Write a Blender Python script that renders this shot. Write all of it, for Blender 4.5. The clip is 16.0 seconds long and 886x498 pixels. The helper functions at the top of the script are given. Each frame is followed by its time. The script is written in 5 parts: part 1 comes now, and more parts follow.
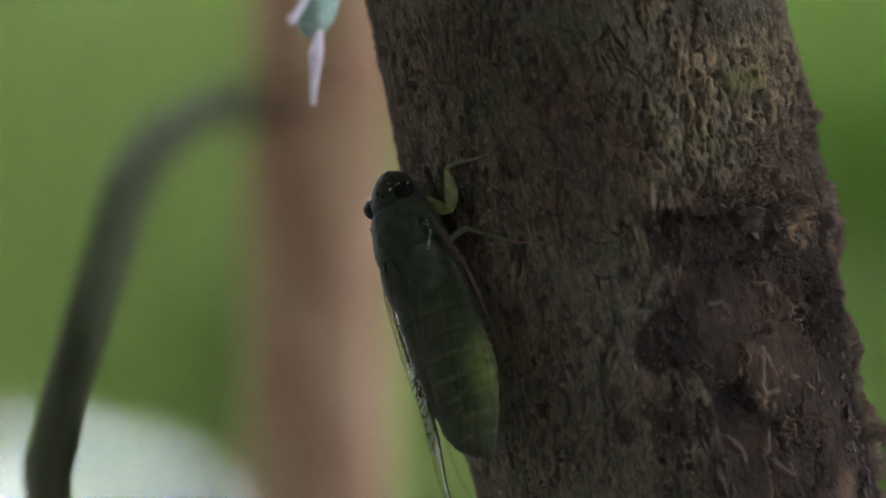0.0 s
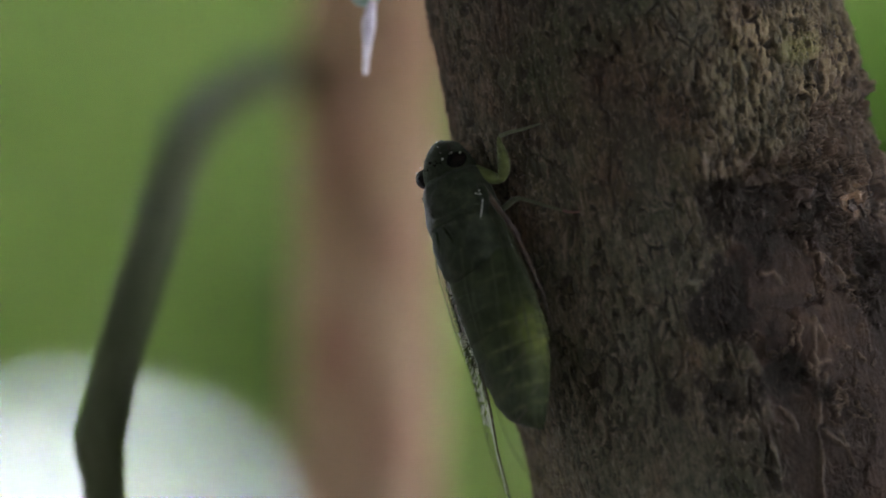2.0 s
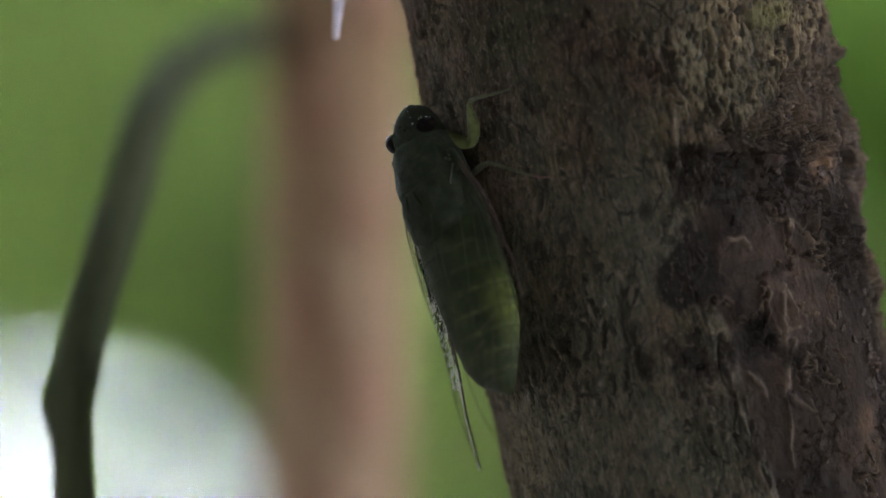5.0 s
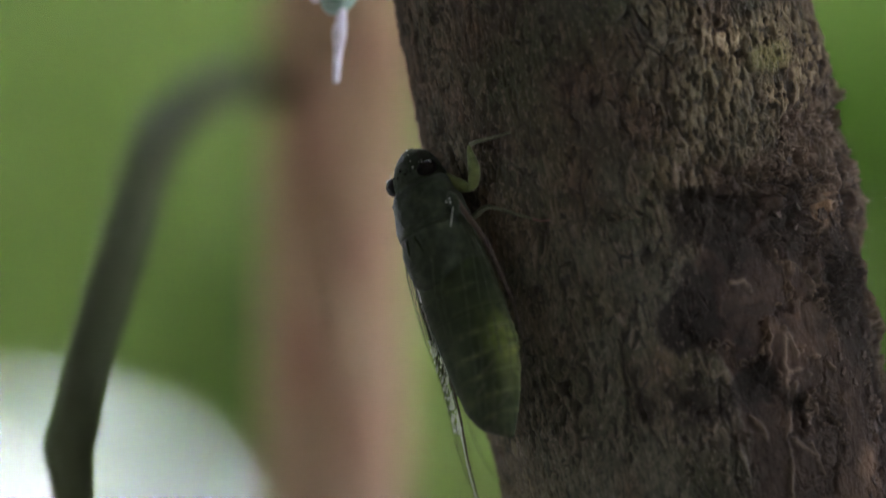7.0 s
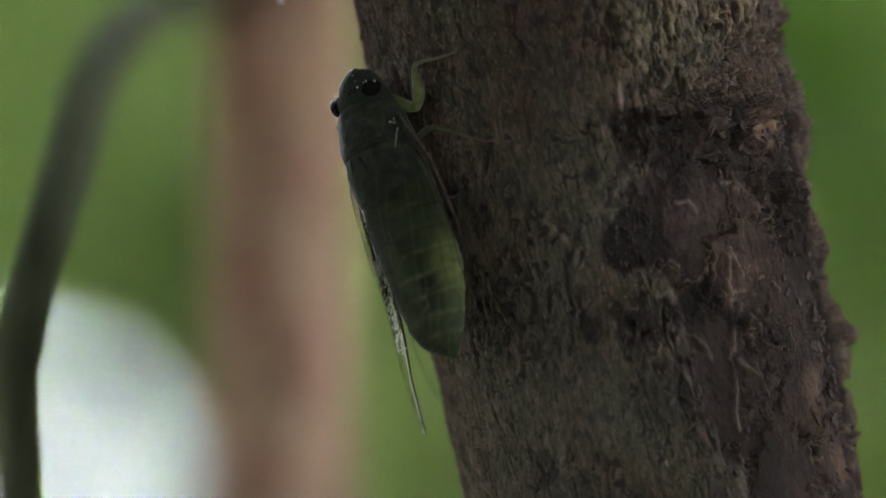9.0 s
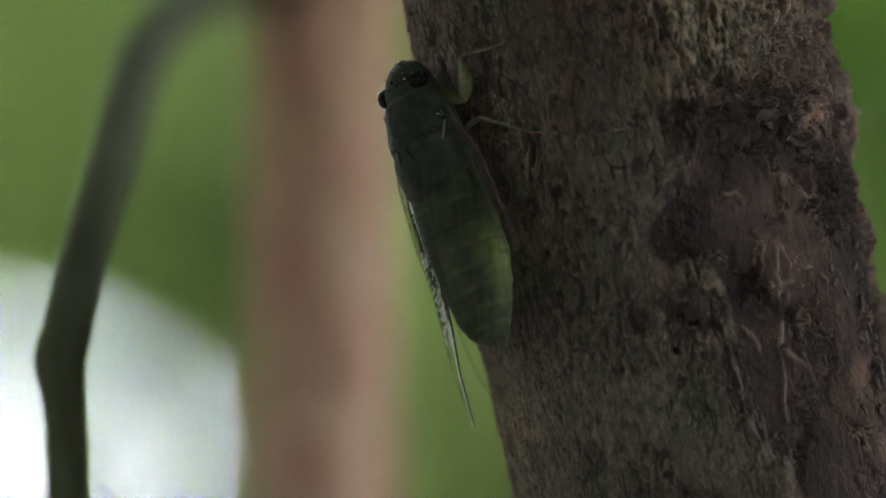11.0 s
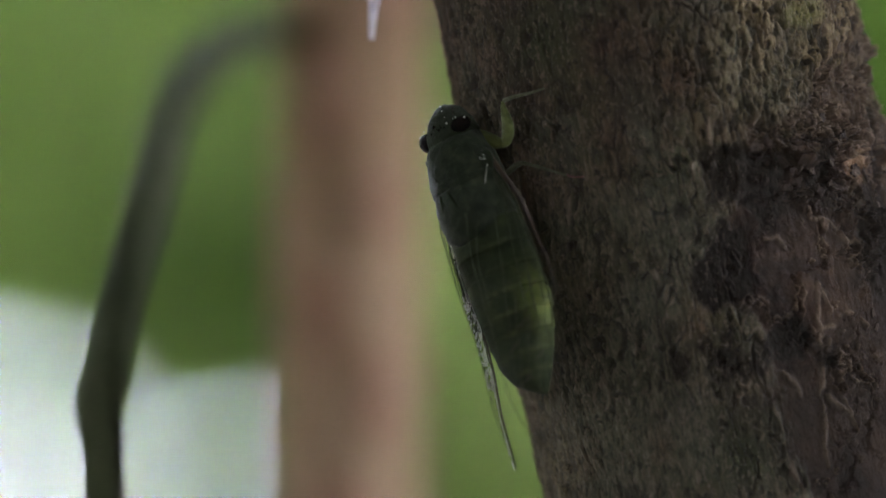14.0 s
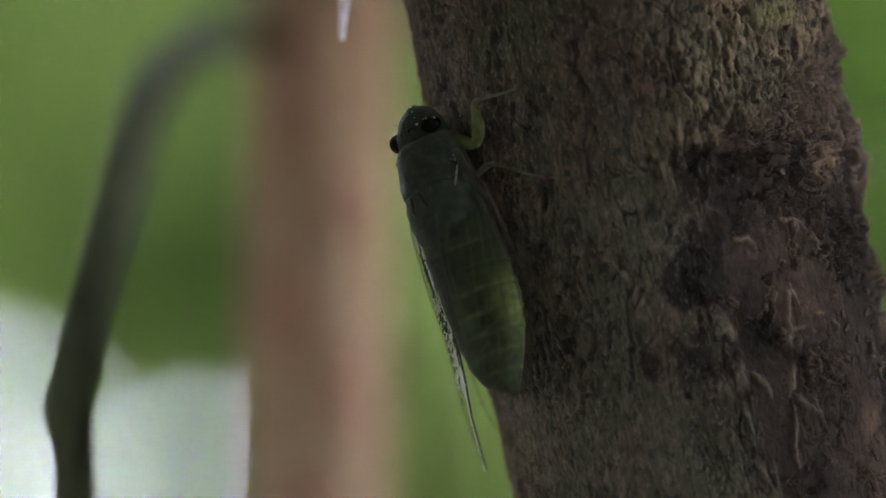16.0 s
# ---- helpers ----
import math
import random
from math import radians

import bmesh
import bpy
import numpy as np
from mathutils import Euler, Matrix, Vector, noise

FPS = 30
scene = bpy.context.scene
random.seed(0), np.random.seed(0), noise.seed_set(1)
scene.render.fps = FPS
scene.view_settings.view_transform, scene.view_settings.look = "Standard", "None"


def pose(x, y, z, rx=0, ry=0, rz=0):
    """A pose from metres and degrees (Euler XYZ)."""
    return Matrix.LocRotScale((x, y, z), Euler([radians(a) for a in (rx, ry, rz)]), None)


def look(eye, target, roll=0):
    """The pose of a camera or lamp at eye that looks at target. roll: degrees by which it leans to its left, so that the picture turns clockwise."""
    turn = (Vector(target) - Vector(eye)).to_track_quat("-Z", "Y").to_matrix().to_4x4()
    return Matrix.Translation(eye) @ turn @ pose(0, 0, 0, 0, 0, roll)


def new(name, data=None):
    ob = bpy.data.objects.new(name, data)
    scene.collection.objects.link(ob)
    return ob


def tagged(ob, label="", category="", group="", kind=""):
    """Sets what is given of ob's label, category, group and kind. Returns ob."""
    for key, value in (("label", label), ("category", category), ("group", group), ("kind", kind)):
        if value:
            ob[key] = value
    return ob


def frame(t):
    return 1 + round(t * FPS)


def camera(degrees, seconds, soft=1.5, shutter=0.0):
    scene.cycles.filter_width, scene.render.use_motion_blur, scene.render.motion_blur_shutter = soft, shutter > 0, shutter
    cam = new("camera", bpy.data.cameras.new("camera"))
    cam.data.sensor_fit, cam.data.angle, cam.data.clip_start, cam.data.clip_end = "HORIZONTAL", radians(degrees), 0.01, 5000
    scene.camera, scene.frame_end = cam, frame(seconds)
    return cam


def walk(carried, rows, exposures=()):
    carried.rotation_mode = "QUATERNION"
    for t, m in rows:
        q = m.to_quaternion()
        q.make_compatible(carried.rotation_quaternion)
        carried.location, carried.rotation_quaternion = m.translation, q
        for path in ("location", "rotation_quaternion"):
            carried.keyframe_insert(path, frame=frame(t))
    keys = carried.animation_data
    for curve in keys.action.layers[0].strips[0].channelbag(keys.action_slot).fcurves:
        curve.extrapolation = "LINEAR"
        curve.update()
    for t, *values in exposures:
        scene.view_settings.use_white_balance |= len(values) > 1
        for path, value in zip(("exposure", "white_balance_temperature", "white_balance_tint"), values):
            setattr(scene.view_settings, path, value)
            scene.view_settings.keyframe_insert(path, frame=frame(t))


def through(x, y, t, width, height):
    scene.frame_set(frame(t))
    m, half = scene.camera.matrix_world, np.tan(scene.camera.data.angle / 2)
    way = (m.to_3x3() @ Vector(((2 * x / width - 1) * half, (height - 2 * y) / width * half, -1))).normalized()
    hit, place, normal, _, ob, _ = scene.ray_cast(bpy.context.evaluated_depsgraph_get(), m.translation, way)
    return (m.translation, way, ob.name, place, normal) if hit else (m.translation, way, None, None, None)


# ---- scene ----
# Lens and home pose: the camera looks up by 8 degrees at a cicada about 1.1 m away.
LENS = 6.0
K = 2 * math.tan(radians(LENS / 2)) / 1568
HOME = pose(0, 0, 1.5, 98, 0, 0)
FOCUS = 1.107

cam = camera(LENS, 16.0, soft=1.5, shutter=0.4)
cam.data.dof.use_dof = True
cam.data.dof.focus_distance = FOCUS
cam.data.dof.aperture_fstop = 6.3
cam.data.dof.aperture_blades = 0

# seconds, sideways and upward drift in metres, turn, tilt and roll in degrees, all from the home pose
PATH = [
    (0.0, 0.00450, -0.00150, 0.0372, 0.4042, -0.1002), (0.1, 0.00425, -0.00140, 0.0617, 0.4453, -0.1225),
    (0.2, 0.00401, -0.00130, 0.0766, 0.4796, -0.1449), (0.3, 0.00376, -0.00120, 0.0996, 0.4231, -0.1672),
    (0.4, 0.00352, -0.00110, 0.1226, 0.3824, -0.1896), (0.5, 0.00327, -0.00100, 0.1558, 0.3703, -0.2119),
    (0.6, 0.00302, -0.00090, 0.1998, 0.3723, -0.2186), (0.7, 0.00277, -0.00080, 0.2582, 0.3082, -0.2253),
    (0.8, 0.00253, -0.00070, 0.3244, 0.2875, -0.2319), (0.9, 0.00228, -0.00060, 0.3629, 0.2667, -0.2386),
    (1.0, 0.00203, -0.00050, 0.3943, 0.2007, -0.2453), (1.1, 0.00178, -0.00040, 0.4008, 0.1539, -0.2389),
    (1.2, 0.00154, -0.00030, 0.3643, 0.1131, -0.2325), (1.3, 0.00129, -0.00020, 0.2529, 0.0601, -0.2262),
    (1.4, 0.00105, -0.00010, 0.2243, 0.0508, -0.2198), (1.5, 0.00080, 0.00000, 0.1969, 0.0360, -0.2134),
    (1.6, 0.00076, 0.00000, 0.1765, 0.0217, -0.1742), (1.7, 0.00072, 0.00000, 0.1936, 0.0454, -0.1351),
    (1.8, 0.00068, 0.00000, 0.2068, 0.0809, -0.0959), (1.9, 0.00064, 0.00000, 0.2280, 0.0967, -0.0568),
    (2.0, 0.00060, 0.00000, 0.1886, 0.1207, -0.0176), (2.1, 0.00056, 0.00000, 0.0578, 0.1044, -0.0433),
    (2.2, 0.00052, 0.00000, -0.0151, 0.0885, -0.0690), (2.3, 0.00048, 0.00000, -0.0445, 0.0884, -0.0948),
    (2.4, 0.00044, 0.00000, -0.0226, 0.0845, -0.1205), (2.5, 0.00040, 0.00000, 0.0055, 0.0764, -0.1462),
    (2.6, 0.00036, 0.00000, 0.0604, 0.0491, -0.1383), (2.7, 0.00032, 0.00000, 0.1057, 0.0295, -0.1304),
    (2.8, 0.00028, 0.00000, 0.1312, -0.0100, -0.1226), (2.9, 0.00024, 0.00000, 0.1409, -0.0257, -0.1147),
    (3.0, 0.00020, 0.00000, 0.1713, -0.0003, -0.1068), (3.1, 0.00016, 0.00000, 0.1837, 0.0019, -0.0854),
    (3.2, 0.00012, 0.00000, 0.1655, 0.0098, -0.0641), (3.3, 0.00008, 0.00000, 0.1197, 0.0137, -0.0427),
    (3.4, 0.00004, 0.00000, 0.0621, 0.0097, -0.0214), (3.5, 0.00000, 0.00000, -0.0000, -0.0000, 0.0000),
    (3.6, -0.00004, 0.00004, -0.0323, -0.0376, 0.0083), (3.7, -0.00007, 0.00007, -0.0382, -0.0395, 0.0166),
    (3.8, -0.00011, 0.00011, -0.0362, -0.0532, 0.0248), (3.9, -0.00014, 0.00014, -0.0501, -0.0669, 0.0331),
    (4.0, -0.00018, 0.00018, -0.0390, -0.0798, 0.0414), (4.1, -0.00021, 0.00021, -0.0229, -0.0903, 0.0809),
    (4.2, -0.00025, 0.00025, -0.0163, -0.0986, 0.1204), (6.3, -0.00100, 0.00100, -0.3338, -0.1762, 0.1858),
    (6.4, -0.00100, 0.00103, -0.4473, -0.1414, 0.1197), (6.5, -0.00100, 0.00105, -0.4999, -0.0267, 0.0536),
    (6.6, -0.00100, 0.00108, -0.4857, 0.0370, 0.0507), (6.7, -0.00100, 0.00110, -0.3197, 0.1263, 0.0478),
    (6.8, -0.00100, 0.00113, -0.1420, 0.1524, 0.0450), (6.9, -0.00100, 0.00115, -0.1064, 0.1470, 0.0421),
    (7.0, -0.00100, 0.00118, -0.0963, 0.1165, 0.0392), (7.1, -0.00100, 0.00121, -0.2529, -0.1397, 0.0554),
    (7.2, -0.00100, 0.00123, -0.3164, -0.2159, 0.0717), (7.3, -0.00100, 0.00126, -0.3325, -0.2724, 0.0879),
    (7.4, -0.00100, 0.00128, -0.3250, -0.3211, 0.1042), (7.5, -0.00100, 0.00131, -0.1699, -0.3178, 0.1204),
    (7.6, -0.00100, 0.00134, -0.0527, -0.3046, 0.1130), (7.7, -0.00100, 0.00136, 0.0383, -0.2942, 0.1056),
    (7.8, -0.00100, 0.00139, 0.0542, -0.2956, 0.0983), (7.9, -0.00100, 0.00141, 0.0622, -0.2713, 0.0909),
    (8.0, -0.00100, 0.00144, 0.0554, -0.2610, 0.0835), (8.1, -0.00100, 0.00146, -0.0405, -0.2816, 0.0952),
    (8.2, -0.00100, 0.00149, -0.1592, -0.3024, 0.1068), (8.3, -0.00100, 0.00151, -0.3055, -0.3191, 0.1185),
    (8.4, -0.00100, 0.00154, -0.3886, -0.3438, 0.1301), (8.5, -0.00100, 0.00156, -0.4074, -0.3580, 0.1418),
    (8.6, -0.00100, 0.00159, -0.4401, -0.3857, 0.1350), (8.7, -0.00100, 0.00161, -0.4677, -0.4344, 0.1283),
    (8.8, -0.00100, 0.00164, -0.4716, -0.4437, 0.1215), (8.9, -0.00100, 0.00166, -0.4793, -0.4530, 0.1148),
    (9.0, -0.00100, 0.00169, -0.4755, -0.4512, 0.1080), (9.1, -0.00100, 0.00172, -0.4827, -0.4480, 0.0848),
    (9.2, -0.00100, 0.00174, -0.4665, -0.4378, 0.0616), (9.3, -0.00100, 0.00177, -0.4818, -0.4275, 0.0384),
    (9.4, -0.00100, 0.00179, -0.4695, -0.4093, 0.0152), (9.5, -0.00100, 0.00182, -0.4225, -0.3648, -0.0080),
    (9.6, -0.00100, 0.00185, -0.3584, -0.3767, -0.0172), (9.7, -0.00100, 0.00187, -0.2912, -0.3347, -0.0264),
    (9.8, -0.00100, 0.00190, -0.2594, -0.3598, -0.0356), (9.9, -0.00100, 0.00192, -0.2079, -0.3927, -0.0448),
    (10.0, -0.00100, 0.00195, -0.1884, -0.4088, -0.0540), (10.1, -0.00100, 0.00197, -0.1684, -0.4545, -0.0420),
    (10.2, -0.00100, 0.00200, -0.1580, -0.4780, -0.0300), (12.3, -0.01517, 0.00489, -0.8480, -0.6220, -0.0022),
    (12.4, -0.01547, 0.00499, -0.8636, -0.6115, -0.0008), (12.5, -0.01577, 0.00509, -0.8816, -0.5828, 0.0005),
    (12.6, -0.01591, 0.00514, -0.8944, -0.5954, 0.0084), (12.7, -0.01604, 0.00518, -0.8858, -0.6096, 0.0163),
    (12.8, -0.01618, 0.00523, -0.8773, -0.6159, 0.0242), (12.9, -0.01631, 0.00527, -0.8806, -0.6380, 0.0321),
    (13.0, -0.01645, 0.00532, -0.8680, -0.6225, 0.0400), (13.1, -0.01659, 0.00537, -0.8674, -0.6428, 0.0410),
    (13.2, -0.01673, 0.00541, -0.8588, -0.6452, 0.0419), (13.3, -0.01686, 0.00546, -0.8502, -0.6398, 0.0429),
    (13.4, -0.01700, 0.00550, -0.8653, -0.6264, 0.0438), (13.5, -0.01714, 0.00555, -0.8652, -0.6108, 0.0448),
    (13.6, -0.01728, 0.00559, -0.8441, -0.5798, 0.0516), (13.7, -0.01741, 0.00564, -0.8236, -0.5229, 0.0583),
    (13.8, -0.01755, 0.00568, -0.7913, -0.4857, 0.0651), (13.9, -0.01768, 0.00573, -0.7471, -0.4526, 0.0718),
    (14.0, -0.01782, 0.00577, -0.7416, -0.4198, 0.0786), (14.1, -0.01796, 0.00582, -0.7416, -0.3941, 0.0784),
    (14.2, -0.01809, 0.00586, -0.7960, -0.3886, 0.0782), (14.3, -0.01823, 0.00591, -0.8386, -0.3791, 0.0779),
    (14.4, -0.01836, 0.00595, -0.8615, -0.3775, 0.0777), (14.5, -0.01850, 0.00600, -0.8882, -0.3947, 0.0775),
    (14.6, -0.01850, 0.00600, -0.9082, -0.4509, 0.0812), (14.7, -0.01850, 0.00600, -0.9241, -0.4785, 0.0849),
    (14.8, -0.01850, 0.00600, -0.9479, -0.5140, 0.0887), (14.9, -0.01850, 0.00600, -0.9440, -0.5456, 0.0924),
    (15.0, -0.01850, 0.00600, -0.9404, -0.5453, 0.0961), (15.1, -0.01850, 0.00600, -0.9010, -0.5457, 0.1137),
    (15.2, -0.01850, 0.00600, -0.8815, -0.5378, 0.1313), (15.3, -0.01850, 0.00600, -0.8856, -0.4944, 0.1490),
    (15.4, -0.01850, 0.00600, -0.8793, -0.4161, 0.1666), (15.5, -0.01850, 0.00600, -0.8978, -0.3177, 0.1842),
    (15.6, -0.01850, 0.00600, -0.9353, -0.3241, 0.1664), (15.7, -0.01850, 0.00600, -0.9470, -0.3360, 0.1486),
    (15.8, -0.01850, 0.00600, -0.9587, -0.3715, 0.1308), (15.9, -0.01850, 0.00600, -0.9793, -0.4189, 0.1130),
    (16.0, -0.01850, 0.00600, -0.9784, -0.4264, 0.0952),
]


def camera_pose(tx, ty, yaw, tilt, roll):
    turn = Matrix.Rotation(radians(yaw), 4, "Y") @ Matrix.Rotation(radians(tilt), 4, "X") @ Matrix.Rotation(radians(roll), 4, "Z")
    return HOME @ Matrix.Translation((tx, ty, 0)) @ turn


walk(cam, [(t, camera_pose(*row)) for t, *row in PATH])

# ---- light ----
world = bpy.data.worlds.new("overcast_sky")
scene.world = world
world.use_nodes = True
wn = world.node_tree.nodes
sky = wn.new("ShaderNodeTexSky")
sky.sky_type = "NISHITA"
sky.sun_disc = False
sky.sun_elevation = radians(62)
sky.sun_rotation = radians(205)
sky.air_density, sky.dust_density, sky.ozone_density = 1.0, 6.0, 1.0
wn["Background"].inputs["Strength"].default_value = 0.15
# thin cloud whitens the sky
veil = wn.new("ShaderNodeMix")
veil.data_type = "RGBA"
veil.inputs[0].default_value = 0.75
veil.inputs[7].default_value = (8.6, 8.85, 10.8, 1)
world.node_tree.links.new(sky.outputs["Color"], veil.inputs[6])
world.node_tree.links.new(veil.outputs[2], wn["Background"].inputs["Color"])

sun_data = bpy.data.lights.new("sun", "SUN")
sun_data.energy, sun_data.angle, sun_data.color = 1.2, radians(12), (1.0, 0.96, 0.9)
sun = new("sun", sun_data)
sun.matrix_world = look((-2.5, 4.5, 9), (0, 1.1, 1.6))
scene.view_settings.exposure = 4.95


# ---- helpers ----
def spot(x, y, d):
    """A place by its bearing (x, y) from the home pose at distance d along the view."""
    return HOME @ Vector(((x - 784) * K * d, (441 - y) * K * d, -d))


def link_mesh(name, verts, faces, material, parent=None, label="", smooth=True):
    me = bpy.data.meshes.new(name)
    me.from_pydata([tuple(v) for v in verts], [], faces)
    me.materials.append(material)
    if smooth:
        me.polygons.foreach_set("use_smooth", [True] * len(me.polygons))
    ob = new(name, me)
    if parent is not None:
        ob.parent = parent
    if label:
        tagged(ob, label)
    return ob


def part(name, bm, material, parent=None, label="", smooth=True):
    me = bpy.data.meshes.new(name)
    bm.to_mesh(me)
    bm.free()
    me.materials.append(material)
    if smooth:
        me.polygons.foreach_set("use_smooth", [True] * len(me.polygons))
    ob = new(name, me)
    if parent is not None:
        ob.parent = parent
    if label:
        tagged(ob, label)
    return ob


def tube(points, radii, sides=10, squash=1.0):
    """Vertices and faces of a tapered tube through points."""
    pts = [Vector(p) for p in points]
    verts, faces = [], []
    ref = None
    for i, p in enumerate(pts):
        d = (pts[min(i + 1, len(pts) - 1)] - pts[max(i - 1, 0)]).normalized()
        if ref is None:
            ref = Vector((0, 0, 1)) if abs(d.z) < 0.8 else Vector((1, 0, 0))
        a = (ref - d * ref.dot(d)).normalized()
        ref = a
        b = d.cross(a)
        for j in range(sides):
            w = 2 * math.pi * j / sides
            verts.append(p + (a * math.cos(w) + b * math.sin(w) * squash) * radii[i])
    for i in range(len(pts) - 1):
        for j in range(sides):
            k2 = (j + 1) % sides
            faces.append((i * sides + j, i * sides + k2, (i + 1) * sides + k2, (i + 1) * sides + j))
    faces.append(tuple(range(sides - 1, -1, -1)))
    faces.append(tuple((len(pts) - 1) * sides + j for j in range(sides)))
    return verts, faces


def smooth_line(points, steps=8):
    """Catmull-Rom line through points, each a tuple of any length."""
    p = np.array(points, float)
    p = np.vstack([2 * p[0] - p[1], p, 2 * p[-1] - p[-2]])
    out = []
    for i in range(1, len(p) - 2):
        for s in range(steps):
            t = s / steps
            out.append(0.5 * (2 * p[i] + (p[i + 1] - p[i - 1]) * t + (2 * p[i - 1] - 5 * p[i] + 4 * p[i + 1] - p[i + 2]) * t * t
                              + (3 * p[i] - p[i - 1] - 3 * p[i + 1] + p[i + 2]) * t ** 3))
    out.append(p[-2])
    return [tuple(v) for v in out]


def hash3(ix, iy, iz, seed):
    n = (ix.astype(np.int64) * 374761393 + iy.astype(np.int64) * 668265263 + iz.astype(np.int64) * 2147483647 + seed * 974634777) & 0xFFFFFFFF
    n = ((n ^ (n >> 13)) * 1274126177) & 0xFFFFFFFF
    n = ((n ^ (n >> 16)) * 2246822519) & 0xFFFFFFFF
    return ((n ^ (n >> 15)) & 0xFFFFFF) / float(0xFFFFFF)


def vnoise(x, y, z, seed=0):
    """Smooth value noise in 0..1 on arrays."""
    fx, fy, fz = np.floor(x), np.floor(y), np.floor(z)
    tx, ty, tz = x - fx, y - fy, z - fz
    tx, ty, tz = (t * t * (3 - 2 * t) for t in (tx, ty, tz))
    total = 0
    for i in (0, 1):
        for j in (0, 1):
            for k in (0, 1):
                w = (tx if i else 1 - tx) * (ty if j else 1 - ty) * (tz if k else 1 - tz)
                total = total + w * hash3(fx + i, fy + j, fz + k, seed)
    return total


def fbm(x, y, z, octaves=4, seed=0):
    total, amp, norm = 0, 1.0, 0.0
    for o in range(octaves):
        total = total + amp * vnoise(x * 2 ** o + 17 * o, y * 2 ** o, z * 2 ** o, seed + o)
        norm += amp
        amp *= 0.5
    return total / norm


def cells(x, y, seed=0):
    """Worley noise on arrays: nearest and second distance and the nearest cell's random number."""
    fx, fy = np.floor(x), np.floor(y)
    d1, d2, rnd = np.full(x.shape, 9.0), np.full(x.shape, 9.0), np.zeros(x.shape)
    zero = np.zeros(x.shape)
    for i in (-1, 0, 1):
        for j in (-1, 0, 1):
            cx, cy = fx + i, fy + j
            px, py = cx + hash3(cx, cy, zero, seed), cy + hash3(cx, cy, zero + 1, seed)
            d = np.hypot(px - x, py - y)
            r = hash3(cx, cy, zero + 2, seed)
            near = d < d1
            d2 = np.where(near, d1, np.minimum(d2, d))
            rnd = np.where(near, r, rnd)
            d1 = np.where(near, d, d1)
    return d1, d2, rnd


def ramp(x, a, b):
    t = np.clip((x - a) / (b - a), 0, 1)
    return t * t * (3 - 2 * t)


# ---- materials ----
class Nodes:
    """A small builder for node materials."""

    def __init__(self, name):
        self.mat = bpy.data.materials.new(name)
        self.mat.use_nodes = True
        self.tree = self.mat.node_tree
        self.bsdf = self.tree.nodes["Principled BSDF"]
        self.out = self.tree.nodes["Material Output"]
        self.coords = self.add("ShaderNodeTexCoord")

    def add(self, kind, **inputs):
        node = self.tree.nodes.new(kind)
        for key, value in inputs.items():
            self.put(node.inputs[key.replace("_", " ")], value)
        return node

    def put(self, socket, value):
        if hasattr(value, "is_linked"):
            self.tree.links.new(value, socket)
        else:
            socket.default_value = value

    def noise(self, scale, detail=4.0, rough=0.55, stretch=(1, 1, 1)):
        m = self.add("ShaderNodeMapping", Vector=self.coords.outputs["Object"], Scale=stretch)
        return self.add("ShaderNodeTexNoise", Vector=m.outputs[0], Scale=scale, Detail=detail, Roughness=rough).outputs["Fac"]

    def ramp(self, fac, stops):
        node = self.add("ShaderNodeValToRGB", Fac=fac)
        els = node.color_ramp.elements
        while len(els) < len(stops):
            els.new(0.5)
        for el, (pos, col) in zip(els, stops):
            el.position = pos
            el.color = (*col, 1) if len(col) == 3 else col
        return node.outputs["Color"]

    def mix(self, fac, a, b, blend="MIX"):
        node = self.add("ShaderNodeMix")
        node.data_type, node.blend_type = "RGBA", blend
        self.put(node.inputs[0], fac)
        for socket, v in ((node.inputs[6], a), (node.inputs[7], b)):
            self.put(socket, (*v, 1) if isinstance(v, tuple) and len(v) == 3 else v)
        return node.outputs[2]

    def attribute(self, name):
        node = self.add("ShaderNodeAttribute")
        node.attribute_name = name
        return node.outputs["Fac"]

    def math(self, op, a, b=0.0):
        node = self.add("ShaderNodeMath")
        node.operation = op
        self.put(node.inputs[0], a)
        self.put(node.inputs[1], b)
        return node.outputs[0]

    def bump(self, height, strength, distance):
        b = self.add("ShaderNodeBump", Height=height, Strength=strength, Distance=distance)
        self.tree.links.new(b.outputs[0], self.bsdf.inputs["Normal"])

    def set(self, **inputs):
        for key, value in inputs.items():
            if isinstance(value, tuple) and len(value) == 3:
                value = (*value, 1)
            self.put(self.bsdf.inputs[key.replace("_", " ")], value)
        return self.mat


